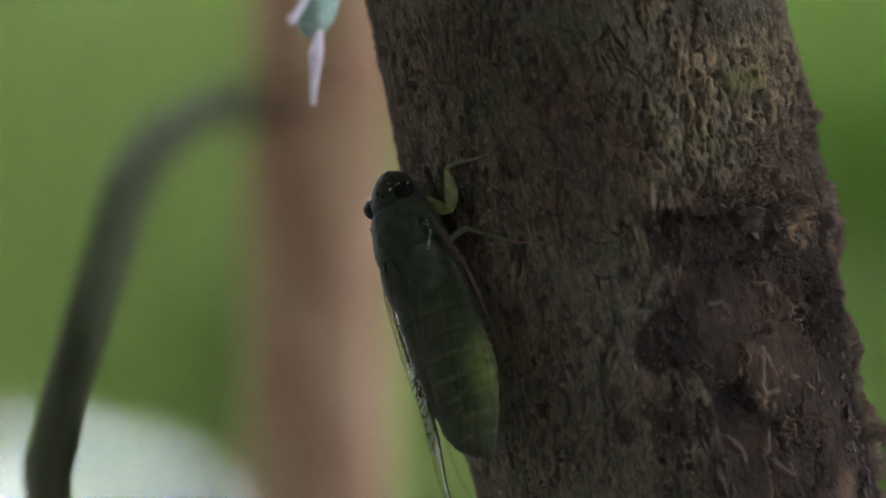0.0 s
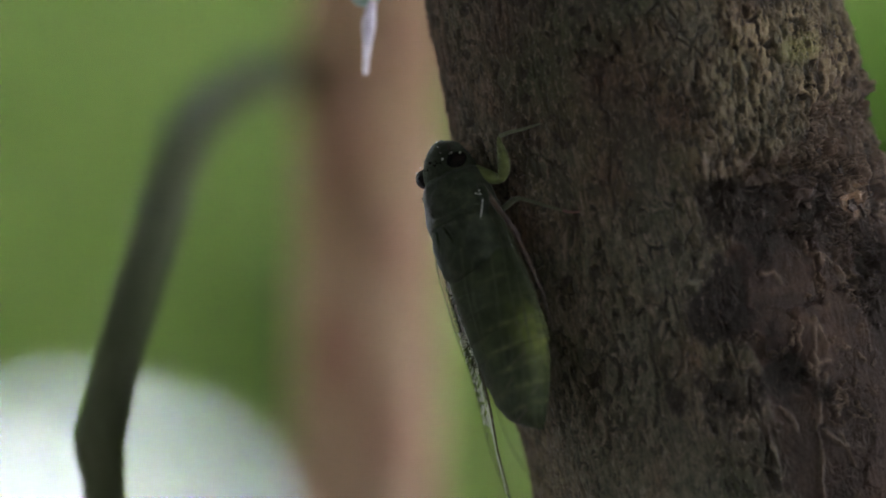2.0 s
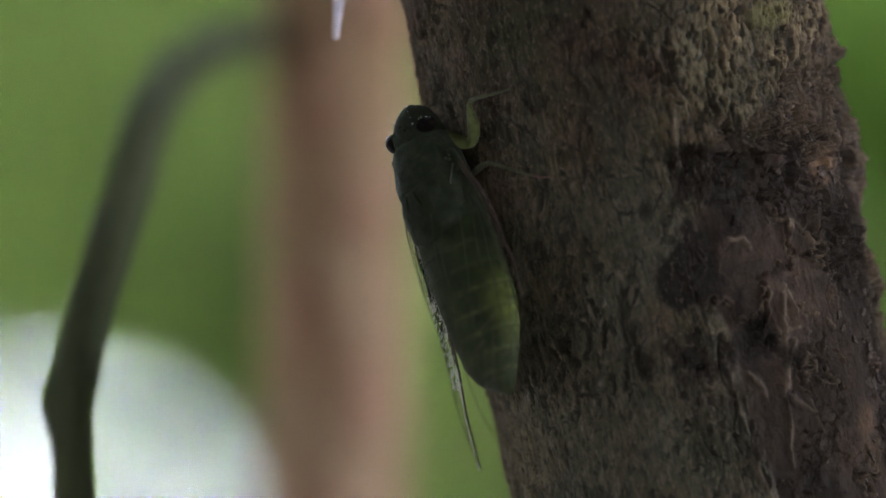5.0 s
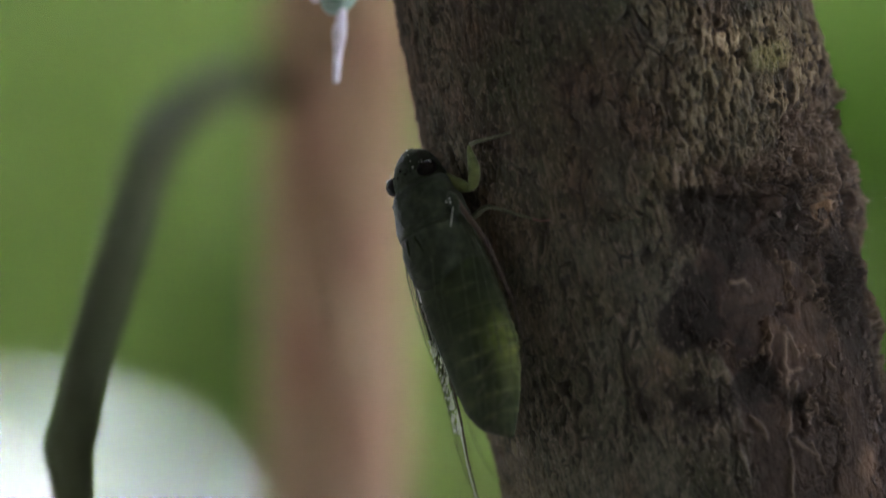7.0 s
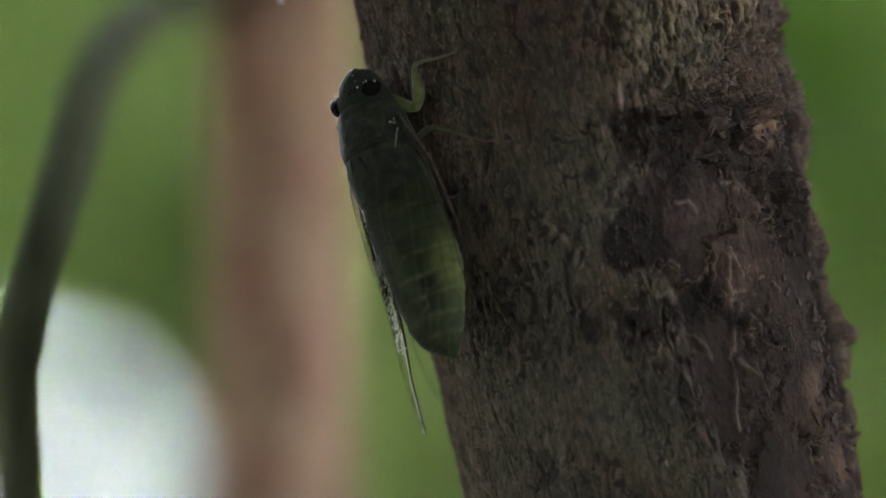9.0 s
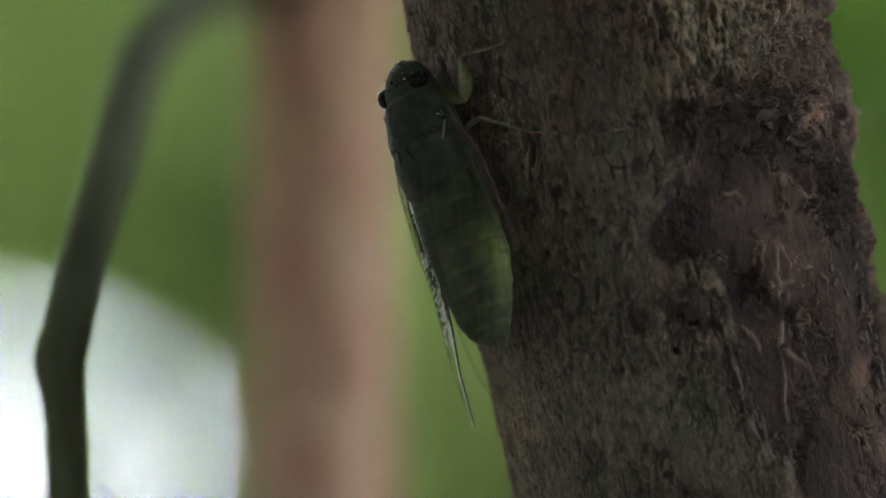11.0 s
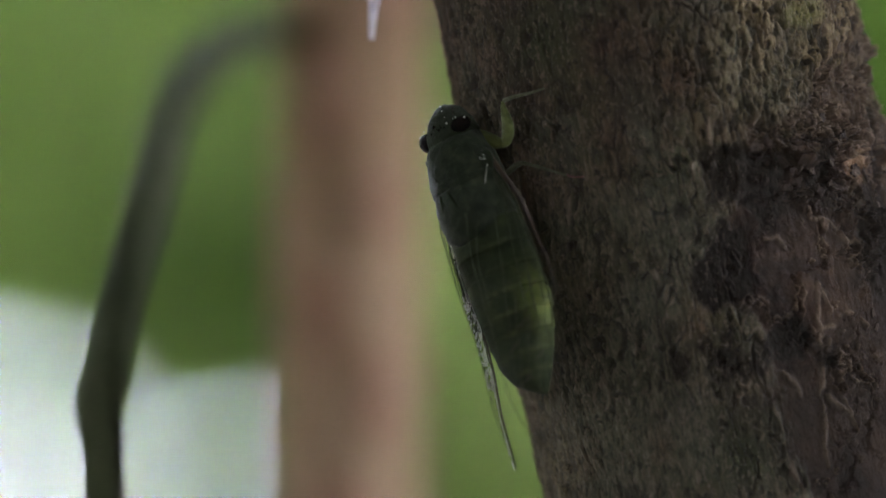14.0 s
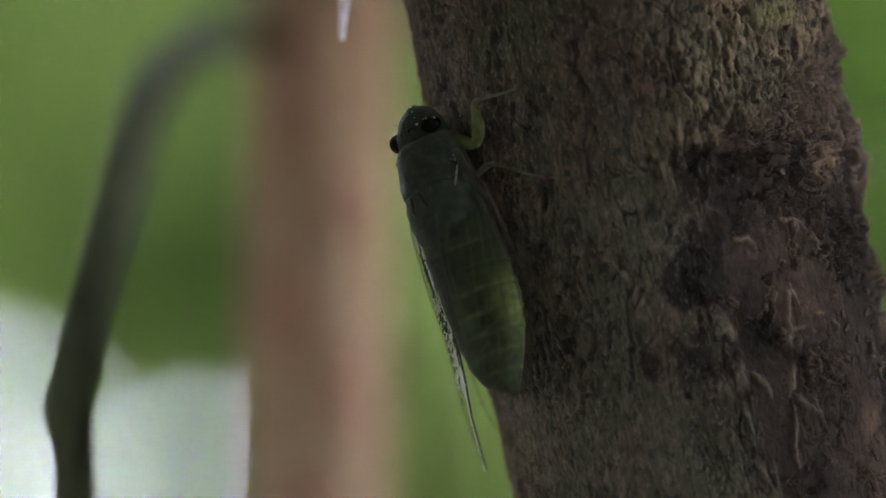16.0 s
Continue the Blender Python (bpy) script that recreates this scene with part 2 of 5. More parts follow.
def bark_material():
    n = Nodes("fissured_bark")
    fibre = n.noise(1500, 6, 0.75, (1, 1, 0.36))
    blotch = n.noise(120, 5, 0.6)
    grain = n.noise(2600, 3, 0.6)
    wood = n.ramp(fibre, [(0.34, (0.050, 0.043, 0.033)), (0.46, (0.110, 0.093, 0.070)), (0.56, (0.145, 0.122, 0.092)), (0.68, (0.24, 0.205, 0.16))])
    green = n.ramp(grain, [(0.3, (0.075, 0.085, 0.045)), (0.7, (0.15, 0.155, 0.085))])
    wood = n.mix(n.math("MULTIPLY", n.ramp(blotch, [(0.42, (0, 0, 0)), (0.62, (1, 1, 1))]), 0.65), wood, green)
    plate = n.ramp(n.noise(260, 6, 0.6), [(0.34, (0.032, 0.0195, 0.0130)), (0.5, (0.061, 0.039, 0.0250)), (0.68, (0.110, 0.073, 0.046))])
    plate = n.mix(1.0, plate, n.ramp(n.attribute("piece"), [(0.1, (0.7, 0.7, 0.7)), (0.5, (1.05, 1.0, 0.97)), (0.9, (1.4, 1.3, 1.2))]), "MULTIPLY")
    tone = n.ramp(n.attribute("strip"), [(0.15, (0.80, 0.82, 0.78)), (0.5, (0.97, 0.95, 0.93)), (0.85, (1.15, 1.08, 1.02))])
    wood = n.mix(1.0, wood, tone, "MULTIPLY")
    wood = n.mix(1.0, wood, n.ramp(n.noise(75, 3, 0.6), [(0.38, (0.90, 1.04, 0.88)), (0.62, (1.20, 0.95, 0.86))]), "MULTIPLY")
    wood = n.mix(n.attribute("algae"), wood, n.ramp(fibre, [(0.36, (0.070, 0.072, 0.046)), (0.55, (0.165, 0.160, 0.108)), (0.7, (0.28, 0.27, 0.195))]))
    col = n.mix(n.attribute("plate"), wood, plate)
    lichen = n.ramp(n.noise(1100, 6, 0.7, (1, 1, 0.6)), [(0.34, (0.24, 0.178, 0.104)), (0.52, (0.43, 0.345, 0.20)), (0.7, (0.55, 0.46, 0.29))])
    col = n.mix(n.attribute("lichen"), col, lichen)
    moss = n.ramp(grain, [(0.3, (0.26, 0.25, 0.095)), (0.7, (0.44, 0.43, 0.18))])
    col = n.mix(n.attribute("moss"), col, moss)
    tan = n.ramp(grain, [(0.3, (0.34, 0.21, 0.12)), (0.7, (0.52, 0.36, 0.23))])
    col = n.mix(n.attribute("bare"), col, tan)
    stain_and_strip = n.ramp(grain, [(0.3, (0.032, 0.030, 0.027)), (0.7, (0.056, 0.050, 0.044))])
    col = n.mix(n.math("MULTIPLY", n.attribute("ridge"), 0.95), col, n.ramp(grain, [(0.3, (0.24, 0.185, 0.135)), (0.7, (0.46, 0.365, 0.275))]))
    col = n.mix(n.attribute("stain_and_strip"), col, stain_and_strip)
    # pale flecks and dark pits
    fleck = n.ramp(n.noise(1900, 3, 0.6, (1, 1, 0.55)), [(0.57, (0, 0, 0)), (0.63, (1, 1, 1))])
    pit = n.ramp(n.noise(1300, 3, 0.6, (1, 1, 0.45)), [(0.36, (1, 1, 1)), (0.42, (0, 0, 0))])
    calm = n.math("SUBTRACT", 1.0, n.math("MULTIPLY", n.attribute("plate"), 0.75))
    fleck, pit = n.math("MULTIPLY", fleck, calm), n.math("MULTIPLY", pit, calm)
    col = n.mix(n.math("MULTIPLY", n.math("MULTIPLY", fleck, blotch), 0.65), col, n.mix(n.attribute("plate"), (0.36, 0.30, 0.25), (0.24, 0.175, 0.14)))
    col = n.mix(n.math("MULTIPLY", n.math("MULTIPLY", pit, blotch), 1.2), col, (0.034, 0.030, 0.024))
    col = n.mix(n.math("MULTIPLY", n.attribute("crest"), 0.5), col, (0.36, 0.285, 0.215))
    gash = n.attribute("gash")
    col = n.mix(n.math("MULTIPLY", gash, 0.88), col, (0.046, 0.036, 0.029))
    pit = n.math("MAXIMUM", pit, gash)
    col = n.mix(1.0, col, (0.65, 0.62, 0.575), "MULTIPLY")
    n.bump(n.math("ADD", n.math("SUBTRACT", fibre, n.math("MULTIPLY", pit, 0.6)), n.math("MULTIPLY", grain, 0.5)), 0.9, 0.0005)
    return n.set(Base_Color=col, Roughness=n.ramp(grain, [(0.3, (0.5,) * 3), (0.7, (0.85,) * 3)]), Specular_IOR_Level=n.math("SUBTRACT", 0.22, n.math("MULTIPLY", n.attribute("stain_and_strip"), 0.2)))


def flake_material():
    n = Nodes("bark_flake")
    info = n.add("ShaderNodeObjectInfo").outputs["Random"]
    grain = n.noise(1300, 5, 0.65)
    a = n.ramp(grain, [(0.25, (0.024, 0.017, 0.013)), (0.55, (0.052, 0.038, 0.030)), (0.8, (0.10, 0.075, 0.058))])
    b = n.ramp(grain, [(0.25, (0.045, 0.033, 0.025)), (0.55, (0.100, 0.074, 0.056)), (0.8, (0.19, 0.145, 0.11))])
    n.bump(grain, 0.7, 0.0005)
    return n.set(Base_Color=n.mix(info, a, b), Roughness=0.8, Specular_IOR_Level=0.3)


def smooth_bark_material(name, dark, mid, light, scale, rough=0.9, spec=0.08):
    n = Nodes(name)
    big = n.noise(scale, 4, 0.55, (1, 1, 0.4))
    fine = n.noise(scale * 14, 5, 0.6, (1, 1, 0.35))
    col = n.ramp(n.math("ADD", n.math("MULTIPLY", big, 0.75), n.math("MULTIPLY", fine, 0.25)), [(0.36, dark), (0.5, mid), (0.64, light)])
    n.bump(fine, 0.5, 0.002)
    return n.set(Base_Color=col, Roughness=rough, Specular_IOR_Level=spec)


def leaf_material(name, tint_a, tint_b, glow, through, patch):
    """Leaf green that lets light through; patch: size of the patches of lighter and darker plants, per metre."""
    n = Nodes(name)
    isl = n.add("ShaderNodeNewGeometry").outputs["Random Per Island"]
    plants = n.ramp(n.noise(patch, 2, 0.5), [(0.38, (0, 0, 0)), (0.62, (1, 1, 1))])
    fac = n.math("ADD", n.math("MULTIPLY", isl, 0.35), n.math("MULTIPLY", plants, 0.65))
    col = n.mix(fac, tint_a, tint_b)
    n.set(Base_Color=col, Roughness=0.6, Specular_IOR_Level=0.2)
    trans = n.add("ShaderNodeBsdfTranslucent", Color=n.mix(fac, n.mix(0.5, tint_a, glow), glow))
    m = n.add("ShaderNodeMixShader", Fac=through)
    n.tree.links.new(n.bsdf.outputs[0], m.inputs[1])
    n.tree.links.new(trans.outputs[0], m.inputs[2])
    n.tree.links.new(m.outputs[0], n.out.inputs["Surface"])
    return n.mat


def chitin_material(name, a, b, c, scale=350, rough=0.35, spec=0.5):
    n = Nodes(name)
    mott = n.noise(scale, 5, 0.6)
    fine = n.noise(scale * 7, 3, 0.6)
    col = n.ramp(n.math("ADD", n.math("MULTIPLY", mott, 0.8), n.math("MULTIPLY", fine, 0.2)), [(0.35, a), (0.52, b), (0.7, c)])
    n.bump(n.math("ADD", fine, n.math("MULTIPLY", mott, 1.5)), 0.8, 0.0005)
    return n.set(Base_Color=col, Roughness=rough, Specular_IOR_Level=spec)


def abdomen_material(name, a, b, c):
    """Dark olive rings with yellow-green flanks."""
    n = Nodes(name)
    mott = n.noise(300, 5, 0.6)
    fine = n.noise(2200, 3, 0.6)
    col = n.ramp(n.math("ADD", n.math("MULTIPLY", mott, 0.75), n.math("MULTIPLY", fine, 0.25)), [(0.35, a), (0.52, b), (0.7, c)])
    flank = n.ramp(mott, [(0.3, (0.040, 0.052, 0.014)), (0.6, (0.098, 0.118, 0.027)), (0.8, (0.175, 0.192, 0.050))])
    col = n.mix(n.math("MULTIPLY", n.attribute("flank"), n.ramp(n.noise(500, 3), [(0.35, (0.25,) * 3), (0.6, (1,) * 3)])), col, flank)
    col = n.mix(n.math("MULTIPLY", n.attribute("rim"), n.ramp(n.noise(700, 3), [(0.4, (0.1,) * 3), (0.62, (0.7,) * 3)])), col, (0.11, 0.125, 0.052))
    n.bump(fine, 0.4, 0.0003)
    return n.set(Base_Color=col, Roughness=0.6, Specular_IOR_Level=0.05)


def membrane_material():
    n = Nodes("clear_wing_membrane")
    ripple = n.noise(420, 3, 0.5)
    crinkle = n.add("ShaderNodeBump", Height=ripple, Strength=0.8, Distance=0.0008).outputs[0]
    clear = n.add("ShaderNodeBsdfTransparent", Color=(0.95, 0.96, 0.92, 1))
    gloss = n.add("ShaderNodeBsdfGlossy", Color=(1, 1, 1, 1), Roughness=0.16, Normal=crinkle)
    fresnel = n.add("ShaderNodeFresnel", IOR=1.5, Normal=crinkle)
    milk = n.add("ShaderNodeBsdfTranslucent", Color=(0.75, 0.78, 0.70, 1))
    film = n.add("ShaderNodeMixShader", Fac=0.02)
    n.tree.links.new(clear.outputs[0], film.inputs[1])
    n.tree.links.new(milk.outputs[0], film.inputs[2])
    m = n.add("ShaderNodeMixShader", Fac=n.math("MULTIPLY", fresnel.outputs[0], 0.14))
    n.tree.links.new(film.outputs[0], m.inputs[1])
    n.tree.links.new(gloss.outputs[0], m.inputs[2])
    n.tree.links.new(m.outputs[0], n.out.inputs["Surface"])
    return n.mat


def sheen_material():
    """Crinkled cuticle of the left wing: sky sheen put into its pale colour, and lit through from behind."""
    n = Nodes("vein_with_sheen_colour")
    n.set(Base_Color=n.ramp(n.noise(900, 3), [(0.35, (0.62, 0.63, 0.60)), (0.65, (0.88, 0.89, 0.86))]), Roughness=0.22, Metallic=0.5)
    trans = n.add("ShaderNodeBsdfTranslucent", Color=(0.9, 0.9, 0.87, 1))
    m = n.add("ShaderNodeMixShader", Fac=0.55)
    n.tree.links.new(n.bsdf.outputs[0], m.inputs[1])
    n.tree.links.new(trans.outputs[0], m.inputs[2])
    n.tree.links.new(m.outputs[0], n.out.inputs["Surface"])
    return n.mat


def ground_material():
    n = Nodes("leaf_litter_soil")
    big = n.noise(2.2, 5, 0.6)
    fine = n.noise(45, 6, 0.65)
    col = n.ramp(n.math("ADD", n.math("MULTIPLY", big, 0.4), n.math("MULTIPLY", fine, 0.6)),
                 [(0.3, (0.035, 0.026, 0.018)), (0.5, (0.10, 0.072, 0.045)), (0.7, (0.20, 0.145, 0.085))])
    n.bump(fine, 0.9, 0.03)
    return n.set(Base_Color=col, Roughness=0.9)


BARK = bark_material()
FLAKE = flake_material()
PINK_BARK = smooth_bark_material("smooth_pinkish_bark", (0.275, 0.176, 0.096), (0.342, 0.232, 0.134), (0.398, 0.288, 0.184), 30)
PATCH_BARK = smooth_bark_material("darker_bark_patch", (0.25, 0.138, 0.080), (0.32, 0.190, 0.118), (0.39, 0.25, 0.165), 60)
VINE_BARK = smooth_bark_material("grey_vine_bark", (0.062, 0.072, 0.036), (0.073, 0.084, 0.043), (0.088, 0.099, 0.054), 60, 0.9, 0.04)
LEAF = leaf_material("forest_leaf", (0.086, 0.138, 0.030), (0.172, 0.230, 0.074), (0.186, 0.260, 0.074), 0.45, 4.0)
BUSH = leaf_material("dark_bush_leaf", (0.026, 0.056, 0.009), (0.046, 0.086, 0.014), (0.054, 0.100, 0.016), 0.4, 5.0)
PALE_LEAF = leaf_material("pale_yellow_green_leaf", (0.22, 0.31, 0.085), (0.27, 0.36, 0.11), (0.42, 0.55, 0.17), 0.55, 30.0)
SHADE_LEAF = leaf_material("shading_leaf", (0.042, 0.056, 0.026), (0.080, 0.095, 0.046), (0.105, 0.13, 0.06), 0.25, 1.0)
SOIL = ground_material()
GREEN_SHELL = chitin_material("dark_green_cuticle", (0.014, 0.0175, 0.010), (0.023, 0.029, 0.016), (0.044, 0.053, 0.027), 600, 0.5, 0.06)
ABDOMEN_SHELL = abdomen_material("olive_abdomen_cuticle", (0.012, 0.0155, 0.0075), (0.021, 0.027, 0.012), (0.038, 0.048, 0.018))
LIME_SHELL = chitin_material("lime_green_cuticle", (0.070, 0.083, 0.026), (0.103, 0.121, 0.037), (0.15, 0.168, 0.060), 500, 0.55, 0.18)
LEG_SHELL = chitin_material("pale_green_leg", (0.070, 0.078, 0.044), (0.10, 0.112, 0.062), (0.15, 0.15, 0.095), 500, 0.5, 0.2)
TARSUS = chitin_material("reddish_foot", (0.07, 0.026, 0.020), (0.12, 0.042, 0.033), (0.17, 0.07, 0.05), 600, 0.5)
EYE = chitin_material("glossy_dark_eye", (0.003, 0.0026, 0.0022), (0.006, 0.0046, 0.0038), (0.010, 0.007, 0.005), 300, 0.10, 0.04)
VEIN_DARK = chitin_material("brown_wing_vein", (0.018, 0.011, 0.008), (0.044, 0.029, 0.018), (0.075, 0.052, 0.032), 400, 0.45, 0.2)
VEIN_PALE = chitin_material("olive_wing_vein", (0.024, 0.029, 0.013), (0.036, 0.042, 0.020), (0.058, 0.062, 0.034), 500, 0.5, 0.08)
VEIN_SHEEN = sheen_material()
GLINT_AND_CORD = chitin_material("pale_glint_and_cord", (0.30, 0.30, 0.27), (0.50, 0.50, 0.46), (0.70, 0.70, 0.66), 500, 0.12, 0.8)
MEMBRANE = membrane_material()
ANT_SHELL = chitin_material("green_insect_cuticle", (0.13, 0.19, 0.065), (0.19, 0.26, 0.095), (0.26, 0.33, 0.14), 500, 0.5, 0.2)
ANT_LEG = chitin_material("grey_green_insect_leg", (0.06, 0.075, 0.04), (0.10, 0.115, 0.07), (0.15, 0.16, 0.11), 500, 0.5, 0.2)
BUD_GREEN = chitin_material("blue_green_calyx", (0.10, 0.20, 0.13), (0.20, 0.33, 0.24), (0.40, 0.52, 0.44), 160, 0.5)
PETAL_WHITE = chitin_material("white_petal", (0.50, 0.47, 0.50), (0.66, 0.62, 0.66), (0.80, 0.78, 0.80), 200, 0.6)

# ---- ground ----
def build_ground():
    n, reach = 60, 60.0
    verts, faces = [], []
    for i in range(n + 1):
        for j in range(n + 1):
            u, v = (i / n * 2 - 1), (j / n * 2 - 1)
            x, y = reach * u * abs(u), reach * v * abs(v)
            verts.append((x, y, 0.06 * noise.noise((x * 0.6, y * 0.6, 0)) - 0.02))
    for i in range(n):
        for j in range(n):
            a = i * (n + 1) + j
            faces.append((a, a + n + 1, a + n + 2, a + 1))
    ob = link_mesh("ground", verts, faces, SOIL)
    tagged(ob, "brown forest soil covered with leaf litter", "ground", kind="structure")


build_ground()

# ---- the leaning trunk ----
# the trunk is somewhat flat from front to back
AXIS_DEPTH, RADIUS, FLAT = 1.119, 0.0273, 0.7
UP_AXIS = Vector((-0.1946, 0.9809, 0)).normalized()
SIDE = Vector((0.9809, 0.1946, 0)).normalized()
PX = K * AXIS_DEPTH
# trunk space: x to the side, y away from the view, z up along the axis
TRUNK = HOME @ Matrix.Translation(((1177.5 - 784) * PX, 0, -AXIS_DEPTH)) @ Matrix((
    (SIDE.x, 0, UP_AXIS.x, 0), (SIDE.y, 0, UP_AXIS.y, 0), (0, -1, 0, 0), (0, 0, 0, 1)))


def on_axis(x, y):
    """Bearing to trunk space: sideways and along the axis, in metres."""
    dx, dy = (x - 1177.5) * PX, (441 - y) * PX
    return dx * SIDE.x + dy * SIDE.y, dx * UP_AXIS.x + dy * UP_AXIS.y


def on_trunk(x, y, lift=0.0):
    """World place on the trunk's face at a bearing."""
    s, h = on_axis(x, y)
    return TRUNK @ Vector((s, -FLAT * math.sqrt(RADIUS * RADIUS * 0.9999 - min(s * s, RADIUS * RADIUS * 0.999)) - lift, h))


def blob(s, h, x, y, w, t, edge, seed, wob=0.8):
    """Ragged patch on the bark about a bearing, w and t its half sizes in metres."""
    s0, h0 = on_axis(x, y)
    d = np.hypot((s - s0) / w, (h - h0) / t)
    d = d + wob * (fbm(s * 210, h * 150, s * 0 + seed, 5, seed) - 0.5) * 2
    return 1 - ramp(d, 1 - edge, 1 + edge)


# pale raised ridges winding over the plates, as bearings
RIDGES = [
    [(1395, 545), (1410, 570), (1430, 585), (1450, 580), (1465, 590), (1478, 602)], [(1390, 535), (1394, 600), (1399, 650), (1404, 705)],
    [(1385, 415), (1410, 418), (1430, 435), (1441, 452), (1460, 458)], [(1455, 358), (1468, 380), (1476, 396)], [(1315, 258), (1325, 280), (1336, 298)],
    [(1412, 632), (1402, 695), (1422, 735), (1452, 757)], [(1442, 735), (1467, 788)], [(1400, 610), (1425, 606), (1440, 612)],
    [(1300, 455), (1325, 452), (1336, 470)], [(1330, 682), (1345, 700), (1358, 718), (1385, 725)], [(1470, 455), (1490, 470), (1497, 490)],
    [(1340, 835), (1348, 862), (1356, 880)], [(1402, 705), (1406, 780), (1410, 850)], [(1196, 250), (1199, 300), (1202, 345)]]


def ridge_field(s, h):
    """Nearness to the ridges, 1 on their crests."""
    field = np.zeros(s.shape)
    wx = (fbm(s * 420, h * 420, s * 0, 3, 71) - 0.5) * 0.0011
    wy = (fbm(s * 420, h * 420, s * 0, 3, 72) - 0.5) * 0.0011
    width = 0.00034 * (0.6 + 0.9 * fbm(s * 500, h * 500, s * 0, 2, 73))
    rows = np.abs(h[:, 0]) < 0.055
    ss, hh, ww = (s + wx)[rows], (h + wy)[rows], width[rows]
    best = np.full(ss.shape, 1.0)
    for line in RIDGES:
        pts = [on_axis(*p) for p in smooth_line(line, 3)]
        for (ax, ay), (bx, by) in zip(pts, pts[1:]):
            dx, dy = bx - ax, by - ay
            t = np.clip(((ss - ax) * dx + (hh - ay) * dy) / (dx * dx + dy * dy), 0, 1)
            best = np.minimum(best, np.hypot(ss - ax - t * dx, hh - ay - t * dy))
    field[rows] = np.exp(-(best / ww) ** 2)
    return field


def bark_relief(phi, h):
    """Relief of the bark in metres and the masks of its kinds of surface."""
    arc = phi * RADIUS
    s = np.sin(phi) * RADIUS
    s = np.where(np.cos(phi) > 0, s, np.sign(s) * (2 * RADIUS - np.abs(s)))
    cx, cy = np.cos(phi) * RADIUS, np.sin(phi) * RADIUS
    warp = (fbm(cx * 160, cy * 160, h * 60, 3, 5) - 0.5) * 0.004 + (fbm(cx * 700, cy * 700, h * 500, 2, 6) - 0.5) * 0.0008
    wx, wy = cx + warp, cy + warp
    # smooth worn strips with a few long cracks, small pits and thin lifted edges
    sw1 = (fbm(cx * 260, cy * 260, h * 90, 3, 16) - 0.5) * 1.6
    sw2 = (fbm(cx * 420, cy * 420, h * 160, 3, 17) - 0.5) * 0.9
    c1, c2, strip = cells(arc * 430 + sw1 * 0.7, h * 48 + sw2 * 0.4, 10)
    crack = 1 - ramp(c2 - c1, 0.0, 0.05)
    b1, b2, bit = cells(arc * 760 + sw1 * 2, h * 210 + sw2 * 2, 11)
    split = 1 - ramp(b2 - b1, 0.0, 0.16)
    grit = fbm(cx * 2600, cy * 2600, h * 1500, 2, 13)
    streak = vnoise(wx * 1300, wy * 1300, h * 300, 12)
    gate = ramp(fbm(cx * 170, cy * 170, h * 110, 3, 15), 0.38, 0.60)
    pits = ramp(vnoise(wx * 1500, wy * 1500, h * 700, 14), 0.66, 0.74) * (0.15 + 0.85 * gate)
    fibre = 0.0005 * (fbm(cx * 150, cy * 150, h * 70, 3, 18) - 0.5) + 0.00012 * (strip - 0.5) + (0.00022 * (bit - 0.5) - 0.00012 * split) * gate
    gash = np.maximum.reduce([0.9 * crack * ramp(fbm(cx * 330, cy * 330, h * 200, 3, 81), 0.48, 0.56), 0.85 * split * ramp(fbm(cx * 420, cy * 420, h * 240, 3, 82), 0.53, 0.60), 0.8 * pits])
    crest = ramp(b2 - b1, 0.14, 0.20) * (1 - ramp(b2 - b1, 0.23, 0.30)) * ramp(fbm(cx * 500, cy * 500, h * 300, 3, 84), 0.49, 0.57)
    fibre = fibre - 0.0010 * gash + 0.00035 * crest + 0.00022 * (streak - 0.5) + 0.0003 * (grit - 0.5) + 0.0012
    # the flaking side
    seam = (fbm(cx * 200, cy * 200, h * 200, 4, 21) - 0.5) * 2
    s_edge, _ = on_axis(1217, 441)
    s_edge = s_edge + 0.0045 * ramp(-h, 0.008, 0.019)
    h_top = 0.0086 + 0.30 * (s - 0.0054) + 0.008 * ramp(s, 0.0185, 0.0245) - 0.009 * (1 - ramp(s - s_edge, 0.0, 0.007))
    plate = ramp(s + seam * 0.006 - s_edge, -0.0015, 0.0015) * (1 - ramp(h - h_top + seam * 0.009, -0.002, 0.003)) * (np.cos(phi * 0.5) > 0.25)
    w1 = (fbm(cx * 300, cy * 300, h * 300, 4, 31) - 0.5) * 1.0
    w2 = (fbm(cx * 300, cy * 300, h * 300, 4, 32) - 0.5) * 1.0
    d1, d2, rnd = cells(arc * 75 + w1, h * 58 + w2, 33)
    g1, g2, rnd2 = cells(arc * 360 + w1 * 2.5, (h + 0.4 * arc) * 560 + w2 * 2.5, 34)
    chip = ramp(g2 - g1, 0.0, 0.12)
    crumb = np.maximum.reduce([blob(s, h, 1400, 265, 0.0110, 0.0075, 0.4, 39), blob(s, h, 1480, 250, 0.0060, 0.0100, 0.4, 38), blob(s, h, 1490, 420, 0.0040, 0.0100, 0.4, 40),
                               0.25 * blob(s, h, 1440, 720, 0.0060, 0.0080, 0.5, 43), 0.5 * ramp(arc, RADIUS * 1.05, RADIUS * 1.25)])
    crumb = crumb * (0.3 + 0.7 * ramp(fbm(cx * 260, cy * 260, h * 260, 3, 44), 0.35, 0.6))
